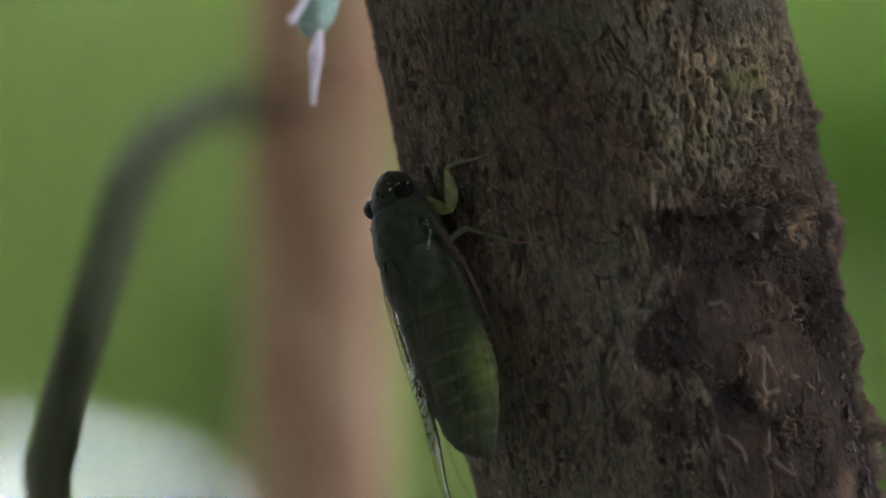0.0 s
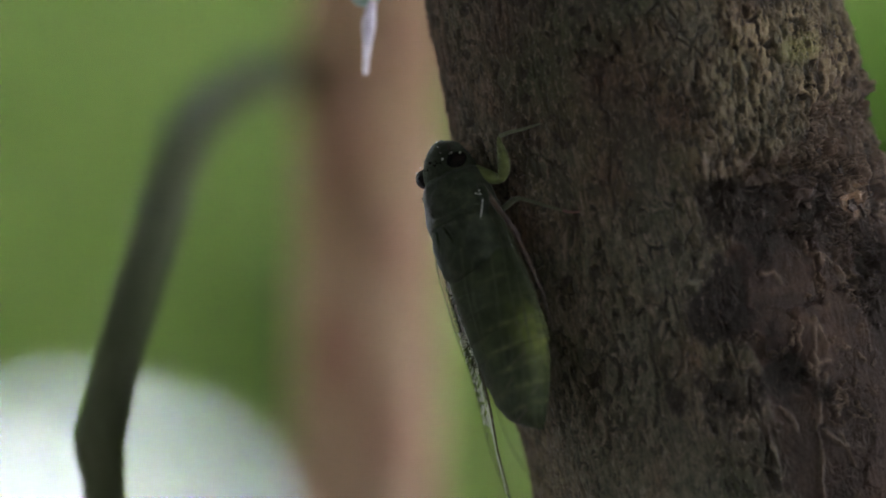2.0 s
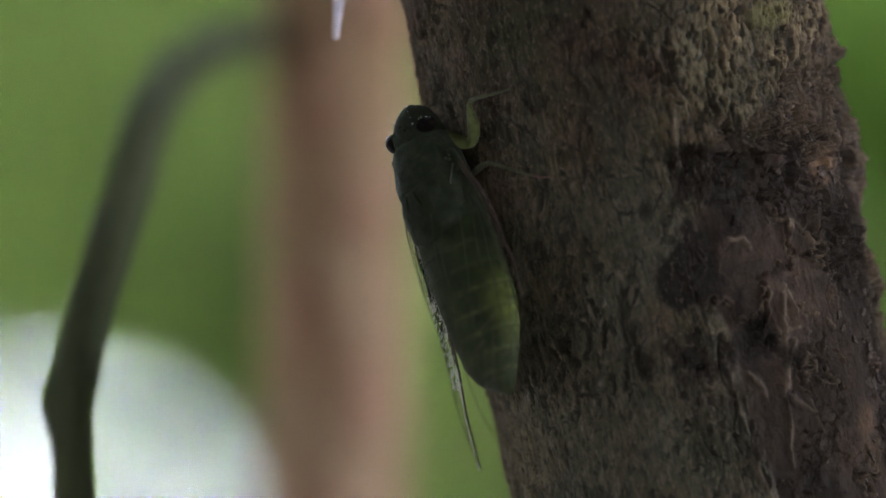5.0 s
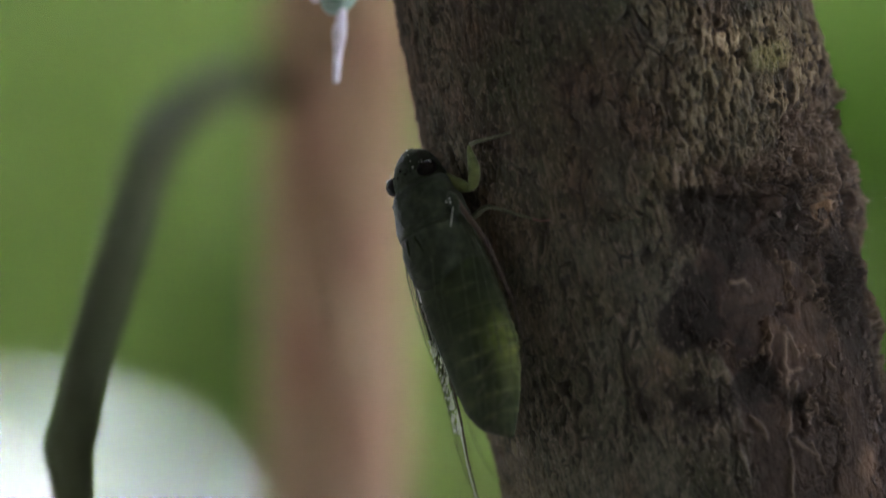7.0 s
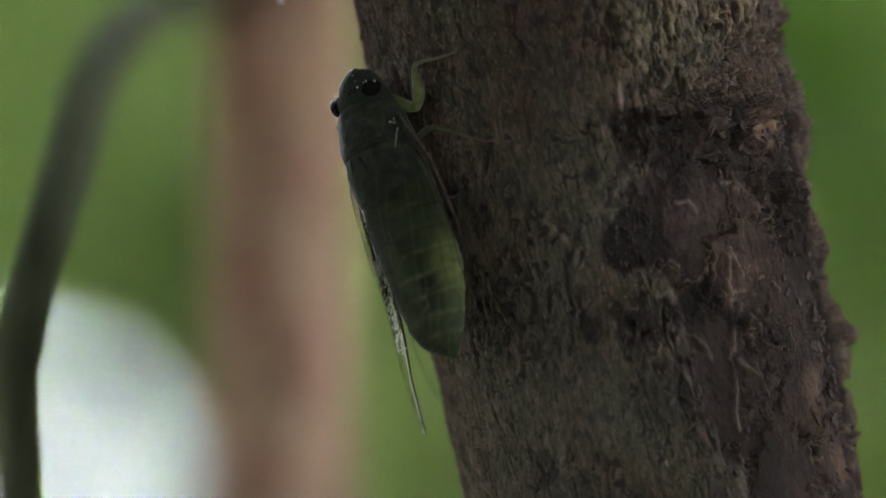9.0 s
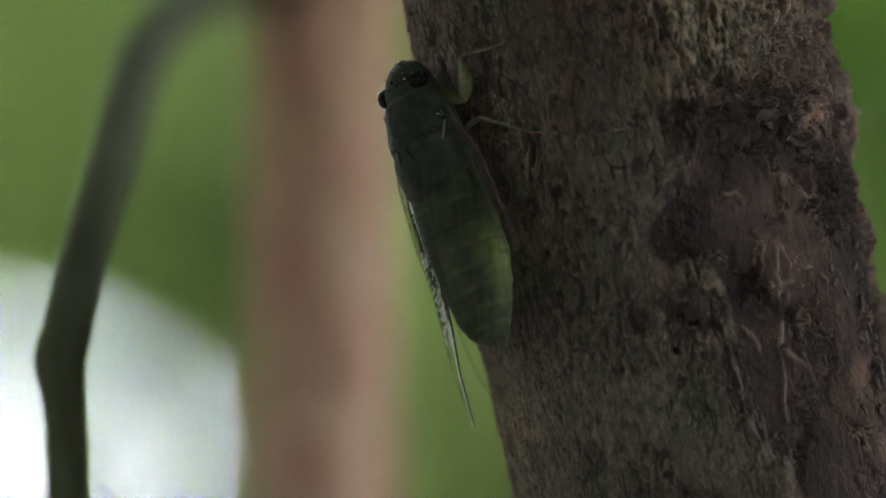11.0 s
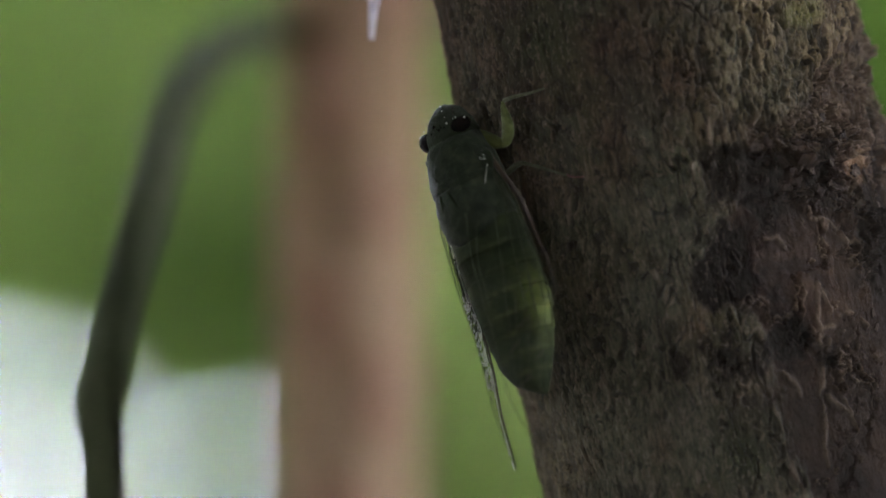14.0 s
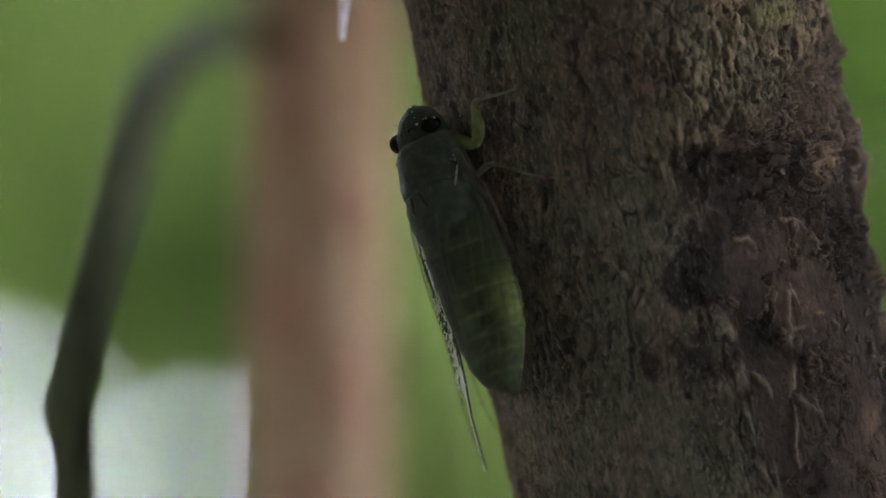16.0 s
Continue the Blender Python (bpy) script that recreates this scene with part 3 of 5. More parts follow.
    plates = 0.0008 * (rnd - 0.4) + 0.0010 * (fbm(cx * 190, cy * 190, h * 150, 4, 37) - 0.5) + 0.0005 * (fbm(cx * 650, cy * 650, h * 520, 4, 46) - 0.5) - 0.0003 * (1 - ramp(d2 - d1, 0.0, 0.08)) + 0.00012 * grit
    plates = plates + crumb * (0.0022 * (rnd2 - 0.35) * chip + 0.0007 * (fbm(cx * 900, cy * 900, h * 620, 3, 36) - 0.5))
    relief = fibre * (1 - plate) + plates * plate
    ridge = ridge_field(s, h) * ramp(fbm(cx * 380, cy * 380, h * 380, 3, 47), 0.32, 0.46)
    rim = ramp(d2 - d1, 0.02, 0.05) * (1 - ramp(d2 - d1, 0.06, 0.10)) * ramp(fbm(cx * 240, cy * 240, h * 240, 3, 49), 0.50, 0.58) * plate
    edge = ramp(g2 - g1, 0.06, 0.14) * (1 - ramp(g2 - g1, 0.18, 0.30)) * ramp(fbm(cx * 520, cy * 520, h * 420, 3, 90), 0.42, 0.52) * plate
    ridge = np.maximum.reduce([0.8 * ridge, 0.9 * rim, edge * crumb])
    relief = relief + 0.0008 * ridge - 0.0013 * crumb * plate * (1 - ramp(g2 - g1, 0.0, 0.12))
    # thin crust of lichen, pitted, its pits drawn out along the grain
    lichen = np.maximum(blob(s, h, 1385, 95, 0.0100, 0.0105, 0.5, 41, 0.8), 0.5 * blob(s, h, 1270, 120, 0.0085, 0.0130, 0.6, 45, 0.9))
    lichen = np.maximum(lichen, 0.5 * blob(s, h, 925, 900, 0.0040, 0.0120, 0.6, 92, 0.9))
    lichen = lichen * (1 - 0.85 * plate) * (0.35 + 0.65 * ramp(fbm(cx * 420, cy * 420, h * 260, 4, 85), 0.40, 0.56))
    skew = wx + 0.30 * h
    lumps = vnoise(skew * 2900, wy * 2900, h * 1300, 42)
    holes = ramp(vnoise(skew * 1500, wy * 1500, h * 900, 48), 0.64, 0.69)
    deep = ramp(vnoise(skew * 900, wy * 900, h * 360, 50), 0.54, 0.61) * np.maximum(blob(s, h, 1475, 125, 0.0036, 0.0085, 0.5, 67, 0.6), 0.7 * blob(s, h, 1395, 150, 0.0034, 0.0060, 0.5, 68, 0.7))
    k1, k2, scale = cells(arc * 620 + 150 * h + sw1 * 1.5, h * 330 + sw2 * 1.5, 69)
    lip = ramp(k2 - k1, 0.05, 0.10) * (1 - ramp(k2 - k1, 0.14, 0.22)) * ramp(fbm(cx * 460, cy * 460, h * 300, 3, 86), 0.46, 0.58)
    crust = np.maximum(lichen, 0.7 * blob(s, h, 1230, 150, 0.0090, 0.0150, 0.6, 87, 0.9)) * (1 - plate)
    gash = np.maximum.reduce([gash * (1 - 0.6 * lichen), 0.8 * holes * crust, deep, 0.4 * crust * (1 - ramp(k2 - k1, 0.0, 0.05)) * gate])
    crest = np.maximum(crest * (1 - crust), 0.4 * crust * lip)
    relief = relief + crust * (0.00010 * ramp(lumps, 0.35, 0.65) + 0.00045 * (scale - 0.5) + 0.00012 * lip - 0.00035 * holes) - 0.0008 * deep
    stain_and_strip = np.maximum.reduce([
        blob(s, h, 1228, 515, 0.0036, 0.0070, 0.35, 51, 1.5), blob(s, h, 1310, 645, 0.0060, 0.0032, 0.4, 52, 1.6),
        0.9 * blob(s, h, 1285, 345, 0.0078, 0.0046, 0.4, 53, 1.5), 0.8 * blob(s, h, 1148, 672, 0.0013, 0.0018, 0.4, 70, 1.3), 0.9 * blob(s, h, 1510, 500, 0.0024, 0.0100, 0.5, 54),
        0.8 * blob(s, h, 1152, 405, 0.0011, 0.0015, 0.5, 56),
        0.6 * blob(s, h, 1380, 370, 0.0042, 0.0014, 0.5, 57), 0.8 * blob(s, h, 1462, 890, 0.0032, 0.0090, 0.5, 58, 1.2), 0.5 * blob(s, h, 1390, 800, 0.0090, 0.0090, 0.6, 93, 1.5), 0.45 * blob(s, h, 1500, 690, 0.0060, 0.0080, 0.6, 94, 1.4), 0.35 * blob(s, h, 950, 80, 0.0130, 0.0160, 0.7, 60, 0.9)])
    stain_and_strip = np.maximum(stain_and_strip, 0.45 * ramp(fbm(cx * 260, cy * 260, h * 120, 4, 89), 0.54, 0.66) * (1 - lichen))
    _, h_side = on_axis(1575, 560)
    # dark strip along the right side, sunk a little, coloured like the stains
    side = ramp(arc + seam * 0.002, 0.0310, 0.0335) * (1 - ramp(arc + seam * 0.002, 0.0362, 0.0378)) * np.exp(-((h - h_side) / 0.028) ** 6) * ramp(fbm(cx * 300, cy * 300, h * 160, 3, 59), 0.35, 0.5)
    stain_and_strip = np.maximum(stain_and_strip, 0.95 * side)
    relief = relief - 0.0004 * stain_and_strip - 0.0006 * side
    moss = 0.85 * blob(s, h, 1362, 55, 0.0024, 0.0022, 0.4, 61, 0.8)
    algae = np.maximum.reduce([0.45 * ramp(fbm(cx * 130, cy * 130, h * 70, 4, 91), 0.44, 0.60), 0.95 * blob(s, h, 1040, 790, 0.0130, 0.0200, 0.6, 63, 0.9), 0.5 * blob(s, h, 1180, 380, 0.0030, 0.0080, 0.6, 64, 0.9)])
    bare = np.maximum.reduce([blob(s, h, 1462, 324, 0.0013, 0.0023, 0.3, 62, 0.4), 0.3 * blob(s, h, 1552, 805, 0.0017, 0.0044, 0.4, 65, 0.6), 0.3 * blob(s, h, 1596, 915, 0.0014, 0.0026, 0.4, 66, 0.6)])
    _, h_knob = on_axis(1612, 690)
    knob = np.exp(-((h - h_knob) / 0.0038) ** 2) * ramp(arc, 0.036, 0.0405)
    lump = 0.0010 * np.exp(-((h + 0.030) / 0.014) ** 2) * ramp(arc, 0.028, 0.040) + knob * (0.0008 + 0.0018 * rnd2 * chip)
    scales = chip * ramp(arc + seam * 0.002, 0.0366, 0.0382) * (1 - ramp(arc, 0.046, 0.048)) * (1 - ramp(h, -0.004, 0.004)) * ramp(rnd2, 0.25, 0.5)
    relief = relief + 0.0004 * scales * rnd2 - 0.0011 * ramp(arc, 0.036, 0.040) * (1 - ramp(h, -0.004, 0.004))
    lichen = np.maximum.reduce([lichen * (0.6 + 0.4 * ramp(lumps, 0.3, 0.6)) * (1 - 0.8 * holes) * (1 - deep), 0.35 * knob * chip, 0.30 * scales])
    relief = relief - 0.0022 * ramp(-h, 0.0, 0.024) * ramp(-phi, 0.6, 1.3) - 0.0007 * ramp(phi, 0.9, 1.4) * (1 - 1.4 * ramp(h, -0.020, -0.012)) - 0.0013 * ramp(phi, 0.9, 1.4) * ramp(h, 0.020, 0.034) - 0.0004 * ramp(h, 0.01, 0.03) * ramp(-phi, 0.6, 1.3)
    return relief + lump - 0.0007, {"plate": plate, "lichen": lichen, "stain_and_strip": stain_and_strip, "moss": moss, "bare": bare, "ridge": ridge, "piece": 0.5 * rnd + 0.5 * rnd2, "algae": algae, "gash": gash * (1 - plate), "crest": crest * (1 - plate) * (1 - gash) * (1 - stain_and_strip), "strip": 0.25 * strip + 0.3 * bit + 0.45 * fbm(cx * 480, cy * 480, h * 130, 3, 88)}


def build_trunk(parent):
    # fine rings about the cicada, coarse ones to the ground and the crown
    fine = np.arange(-0.052, 0.046, 0.0002)
    low = -np.cumsum(0.0002 * 1.06 ** np.arange(1, 200))
    low = low[low > -1.85] - 0.052
    low = np.append(low, -1.9)
    high = np.cumsum(0.0002 * 1.06 ** np.arange(1, 200))
    high = high[high < 2.6] + 0.046
    h = np.concatenate([low[::-1], fine, high])
    near = np.linspace(-1.95, 1.95, 640)
    far = np.linspace(1.95, 2 * math.pi - 1.95, 60)[1:-1]
    phi = np.concatenate([near, far])
    P, H = np.meshgrid(phi, h)
    wrapped = np.where(P > math.pi, P - 2 * math.pi, P)
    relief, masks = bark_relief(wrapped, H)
    away = np.maximum(np.abs(H) - 0.05, 0)
    R = RADIUS + relief + np.where(H < 0, 0.011 * away, -0.0045 * away)
    bend = 0.035 * away ** 1.5 * np.where(H < 0, -1, 0.8)
    X = R * np.sin(wrapped) + bend
    Y = -FLAT * R * np.cos(wrapped) + 0.02 * away ** 1.5
    verts = np.stack([X, Y, H], -1).reshape(-1, 3)
    rows, cols = P.shape
    i, j = np.meshgrid(np.arange(rows - 1), np.arange(cols), indexing="ij")
    a, b = i * cols + j, i * cols + (j + 1) % cols
    faces = np.stack([a, b, b + cols, a + cols], -1).reshape(-1, 4)
    me = bpy.data.meshes.new("trunk")
    me.vertices.add(len(verts))
    me.vertices.foreach_set("co", verts.ravel())
    me.loops.add(faces.size)
    me.loops.foreach_set("vertex_index", faces.ravel())
    me.polygons.add(len(faces))
    me.polygons.foreach_set("loop_start", np.arange(0, faces.size, 4))
    me.polygons.foreach_set("use_smooth", np.ones(len(faces), bool))
    me.update(calc_edges=True)
    for name, mask in masks.items():
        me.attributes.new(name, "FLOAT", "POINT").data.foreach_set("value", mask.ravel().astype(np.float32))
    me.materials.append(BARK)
    ob = new("trunk", me)
    ob.parent = parent
    return ob


def bark_flake_mesh(seed, w, t, curl):
    """A chip of bark: a bent plate with a ragged outline and some thickness."""
    rnd = random.Random(seed)
    n = 11
    verts, faces = [], []
    rim = []
    for k in range(n):
        c, q = math.cos(2 * math.pi * k / n), math.sin(2 * math.pi * k / n)
        box = 1 / max(abs(c), abs(q)) * 0.85
        rim.append((c, q, box * rnd.uniform(0.55, 1.15)))
    for lift in (0.0, -0.00030):
        for f in (1.0, 0.5):
            for c, q, r in rim:
                u, v = c * r * f, q * r * f
                verts.append((u * w, -(curl * (v * v + 0.5 * u * v) + lift + 0.00012 * rnd.random()), v * t))
        verts.append((0, -lift, 0))
    m = 2 * n + 1
    for k in range(n):
        k2 = (k + 1) % n
        for o, flip in ((0, False), (m, True)):
            a = (o + k, o + k2, o + n + k2, o + n + k)
            b = (o + n + k, o + n + k2, o + 2 * n)
            faces += [a[::-1], b[::-1]] if flip else [a, b]
        faces.append((k, m + k, m + k2, k2))
    me = bpy.data.meshes.new("bark_flake")
    me.from_pydata(verts, [], faces)
    me.materials.append(FLAKE)
    return me


def build_leaning_tree():
    tree = new("tree")
    tree.matrix_world = TRUNK
    tagged(tree, "slender leaning tree with fissured, flaking grey-brown bark", "tree")
    build_trunk(tree)
    rnd = random.Random(4)
    meshes = [bark_flake_mesh(i, 0.0004 + 0.0008 * rnd.random(), 0.0005 + 0.0009 * rnd.random(), 0.00005 + 0.0002 * rnd.random()) for i in range(16)]
    # chips hang on the crumbling parts: bearing, spread and number
    for x0, y0, sx, sy, count in ((1430, 265, 50, 40, 20), (1510, 400, 18, 90, 20), (1600, 700, 20, 60, 14), (1590, 900, 30, 60, 10), (1485, 290, 35, 50, 18), (1540, 560, 18, 110, 18), (1580, 800, 20, 70, 14)):
        for _ in range(count):
            s, hh = on_axis(rnd.gauss(x0, sx), rnd.gauss(y0, sy))
            if abs(s) > RADIUS * 0.93:
                continue
            phi = math.asin(s / RADIUS)
            lift = RADIUS - 0.0003
            ob = new("bark_flake", meshes[rnd.randrange(16)])
            ob.parent = tree
            ob.matrix_local = Matrix.Translation((lift * math.sin(phi), -FLAT * lift * math.cos(phi), hh)) @ Matrix.Rotation(phi, 4, "Z") @ Matrix.Rotation(rnd.gauss(-0.3, 0.4), 4, "Y") @ Matrix.Rotation(rnd.uniform(-0.25, 0.1), 4, "X") @ Matrix.Rotation(rnd.uniform(-0.2, 0.2), 4, "Z")
            sc = rnd.uniform(0.45, 1.0)
            ob.scale = (sc * rnd.uniform(0.6, 1), 1, sc)
    return tree


build_leaning_tree()


# ---- the pinkish trunk behind ----
def build_back_tree():
    d = 1.302
    a, b = spot(617, 0, d), spot(604, 882, d)
    axis = (a - b).normalized()
    tree = new("tree")
    tree.matrix_world = Matrix.Translation(b)
    tagged(tree, "straight slim tree with smooth pinkish-brown bark", "tree")
    pts, rad = [], []
    lo = (b.z + 0.1) / axis.z
    for i in range(90):
        s = -lo + i / 89 * (lo + 3.0)
        r = 0.01155 * (1 - 0.03 * s) + 0.0010 * (noise.noise((0, 3, s * 9)))
        p = axis * s + Vector((0.004 * noise.noise((1, 0, s * 2)), 0.004 * noise.noise((2, 0, s * 2)), 0)) * min(1, abs(s) * 4)
        pts.append(p)
        rad.append(r)
    verts, faces = tube(pts, rad, 40)
    link_mesh("trunk", verts, faces, PINK_BARK, tree)
    # darker patches where old bark has come off: bearing and half sizes
    side, out = HOME.to_3x3() @ Vector((1, 0, 0)), HOME.to_3x3() @ Vector((0, 0, 1))
    for k, (x, y, w, t) in enumerate(((572, 190, 46, 120), (650, 400, 40, 75), (560, 590, 42, 90), (655, 735, 38, 100), (590, 930, 60, 60), (665, 40, 36, 60))):
        rows, cols = 16, 12
        verts, faces = [], []
        for i in range(rows + 1):
            v = i / rows * 2 - 1
            half = math.sqrt(max(0.0, 1 - v * v)) * (1 + 0.35 * noise.noise((k * 5, v * 2.5, 0)))
            for j in range(cols + 1):
                u = (j / cols * 2 - 1) * half
                px, py = x + u * w + 14 * noise.noise((k, v * 3, 4)), y + v * t
                middle = 617 - 13 * py / 882
                turn = math.asin(max(-0.97, min(0.97, (px - middle) / 133)))
                edge = max(abs(u) / max(half, 0.01), abs(v))
                r = 0.01155 + 0.0013 - 0.0010 * edge ** 6
                verts.append(spot(middle, py, d) + side * r * math.sin(turn) + out * r * math.cos(turn) - b)
        for i in range(rows):
            for j in range(cols):
                q = i * (cols + 1) + j
                faces.append((q, q + cols + 1, q + cols + 2, q + 1))
        link_mesh("bark_patch", verts, faces, PATCH_BARK, tree, "darker orange-brown bark patch")


build_back_tree()


# ---- the curved vine ----
VINE_LINE = [(170, 1500, 1.145, 40), (150, 1100, 1.140, 39), (143, 882, 1.137, 37), (138, 800, 1.137, 39), (134, 752, 1.137, 43), (147, 690, 1.139, 42), (168, 600, 1.147, 42), (203, 480, 1.162, 43),
             (240, 360, 1.182, 43), (273, 250, 1.204, 43), (322, 168, 1.232, 43), (400, 112, 1.265, 42), (480, 92, 1.30, 40), (600, 78, 1.345, 40), (760, 60, 1.38, 38)]


def build_vine():
    line = smooth_line(VINE_LINE, 8)
    pts = [spot(x, y, d) for x, y, d, r in line]
    # goes on down to the ground and on behind the trunk
    foot = pts[0]
    down = [Vector((foot.x - 0.02 * math.sin(i), foot.y + 0.01 * i, foot.z + (0.0 - 0.03 - foot.z) * i / 12)) for i in range(12, 0, -1)]
    tip = pts[-1]
    on = [tip + Vector((0.02 * i, 0.01 * i, 0.006 * i * i)) for i in range(1, 12)]
    base = down + pts + on
    rad = [34 * K * 1.2] * 12 + [r * K * d for x, y, d, r in line] + [36 * K * 1.4] * 11
    rad = [r * (1 + 0.06 * noise.noise((i * 0.35, 0, 7))) for i, r in enumerate(rad)]
    verts, faces = tube(base, rad, 24)
    vine = new("vine")
    tagged(vine, "thick curved grey-brown woody vine with a swollen node", "vine")
    link_mesh("stem", verts, faces, VINE_BARK, vine)
    # the swollen node where the stem bends
    knot = smooth_line([(142, 850, 1.137, 34), (137, 800, 1.137, 40), (132, 752, 1.137, 44.5), (146, 700, 1.1385, 43), (153, 670, 1.141, 39)], 6)
    verts, faces = tube([spot(x, y, d) for x, y, d, r in knot], [r * K * d for x, y, d, r in knot], 24)
    link_mesh("node", verts, faces, VINE_BARK, vine, "swollen node at the bend")


build_vine()


# ---- foliage ----
def leaf_cloud(name, count, place, size, material, label, category, seed, droop=0.5, facing=False):
    """Many separate leaves, each a folded pointed blade, in one object."""
    rnd = random.Random(seed)
    verts, faces = [], []
    made = 0
    while made < count:
        c = place(rnd)
        if c is None:
            continue
        made += 1
        L = size * rnd.uniform(0.6, 1.4)
        W = L * rnd.uniform(0.18, 0.28)
        if facing:
            # hung flat towards the clearing, blade down
            W = L * rnd.uniform(0.30, 0.42)
            m = Matrix.Translation(c) @ Euler((rnd.uniform(-droop, droop) - 1.3, rnd.uniform(-droop, droop), rnd.uniform(-droop, droop))).to_matrix().to_4x4() @ Matrix.Rotation(rnd.uniform(-0.9, 0.9), 4, "Z") @ Matrix.Translation((0, -L * 0.5, 0))
        else:
            m = Matrix.Translation(c) @ Euler((rnd.uniform(-droop, droop) - 0.3, rnd.uniform(-droop, droop), rnd.uniform(0, 6.28))).to_matrix().to_4x4()
        o = len(verts)
        for p in ((0, 0, 0), (0, L * 0.35, -0.03 * L), (0, L * 0.7, -0.08 * L), (0, L, -0.2 * L),
                  (-W, L * 0.3, 0.04 * L), (-W * 0.8, L * 0.65, -0.01 * L), (W, L * 0.3, 0.04 * L), (W * 0.8, L * 0.65, -0.01 * L)):
            verts.append(m @ Vector(p))
        faces += [(o, o + 1, o + 4), (o + 1, o + 2, o + 5, o + 4), (o + 2, o + 3, o + 5), (o, o + 6, o + 1), (o + 1, o + 6, o + 7, o + 2), (o + 2, o + 7, o + 3)]
    ob = link_mesh(name, verts, faces, material)
    tagged(ob, label, category, kind="stuff")
    return ob


# bearings and sizes of the gaps through which the sky shows
GAPS = [(196, 956, 29), (60, 915, 32), (-150, 972, 31), (40, 1057, 28), (150, 1105, 27), (-60, 1152, 29), (590, 1080, 33), (1760, 560, 13)]


def open_sky(x, y, margin):
    return any(math.hypot(x - gx, y - gy) < gr + margin for gx, gy, gr in GAPS)


def hedge_rows(step, jitter, near, far):
    """Leaves side by side, close enough to hide the sky but for the gaps."""
    rnd = random.Random(21)
    for x in range(-800, 2400, step):
        for y in range(-800, 1800, step):
            bx, by = x + rnd.uniform(-jitter, jitter), y + rnd.uniform(-jitter, jitter)
            if not open_sky(bx, by, near) and (far is None or open_sky(bx, by, far)):
                yield spot(bx, by, rnd.uniform(8.4, 8.7))


SCREEN = list(hedge_rows(40, 16, 95, None))
leaf_cloud("hedge_foliage", len(SCREEN), lambda rnd: SCREEN.pop(), 0.10, LEAF, "distant wall of broad green leaves", "foliage", 10, 0.5, facing=True)
FRINGE = list(hedge_rows(13, 5, 15, 150))
leaf_cloud("hedge_twig_leaves", len(FRINGE), lambda rnd: FRINGE.pop(), 0.034, LEAF, "small green leaves round the gaps of sky", "foliage", 9, 0.35, facing=True)


def bush_place(rnd):
    d = rnd.uniform(5.6, 8.0)
    x, y = rnd.uniform(-2400, 4000), rnd.uniform(-2100, 2500)
    if -800 < x < 2400 and -800 < y < 1800:
        return None
    return spot(x, y, d)


leaf_cloud("understory_foliage", 8000, bush_place, 0.15, LEAF, "dense blurred green understory foliage", "foliage", 11, 1.2)
# dark sprays of leaves that stand before the hedge: bearing and spread
SPRAYS = [(1560, 100, 170), (1540, 250, 130), (1500, 330, 120), (1480, 60, 110), (1620, 170, 150), (1640, 360, 150)]


def spray_place(rnd):
    x, y, r = SPRAYS[rnd.randrange(len(SPRAYS))]
    bx, by = rnd.gauss(x, r * 0.5), rnd.gauss(y, r * 0.5)
    return None if open_sky(bx, by, 120) else spot(bx, by, rnd.uniform(7.2, 8.2))


leaf_cloud("bush_sprays", 740, spray_place, 0.11, BUSH, "dark green leafy sprays before the hedge", "foliage", 14, 0.6, facing=True)


# ring of leaves out of view, added to block and shape the light
def ring_place(rnd):
    a = rnd.uniform(0.2, 2 * math.pi - 0.2)
    z = rnd.uniform(0.0, 5.5)
    # thinned to the one side, an opening added to bring daylight in
    if 1.28 < a < 1.88 and z > 0.8 and rnd.random() < 0.86:
        return None
    if a > 5.84 and rnd.random() < 0.55 or 4.0 < a <= 5.84 and rnd.random() < (0.5 if a < 5.0 else 0.25):
        return None
    # an added gap behind the camera lets frontal light in
    if 2.5 < a < 3.8 and z > 0.6 and rnd.random() < 0.33:
        return None
    r = rnd.uniform(7.0, 8.5) if a < 0.6 or a > 5.68 else rnd.uniform(5.0, 7.5)
    return Vector((r * math.sin(a), r * math.cos(a), z))


leaf_cloud("shading_thicket", 17000, ring_place, 0.5, SHADE_LEAF, "unseen ring of broad leaves added to shape the light", "foliage", 12, 1.3)


# leaf roof out of view, added to keep open sky off the trunks
def shade_roof_place(rnd):
    return Vector((rnd.uniform(-7, 7), rnd.uniform(-7, 5.6), rnd.uniform(4.2, 6.0)))


leaf_cloud("shading_canopy", 21000, shade_roof_place, 0.6, SHADE_LEAF, "unseen roof of broad leaves added overhead to shade the trunks", "foliage", 13, 0.6)


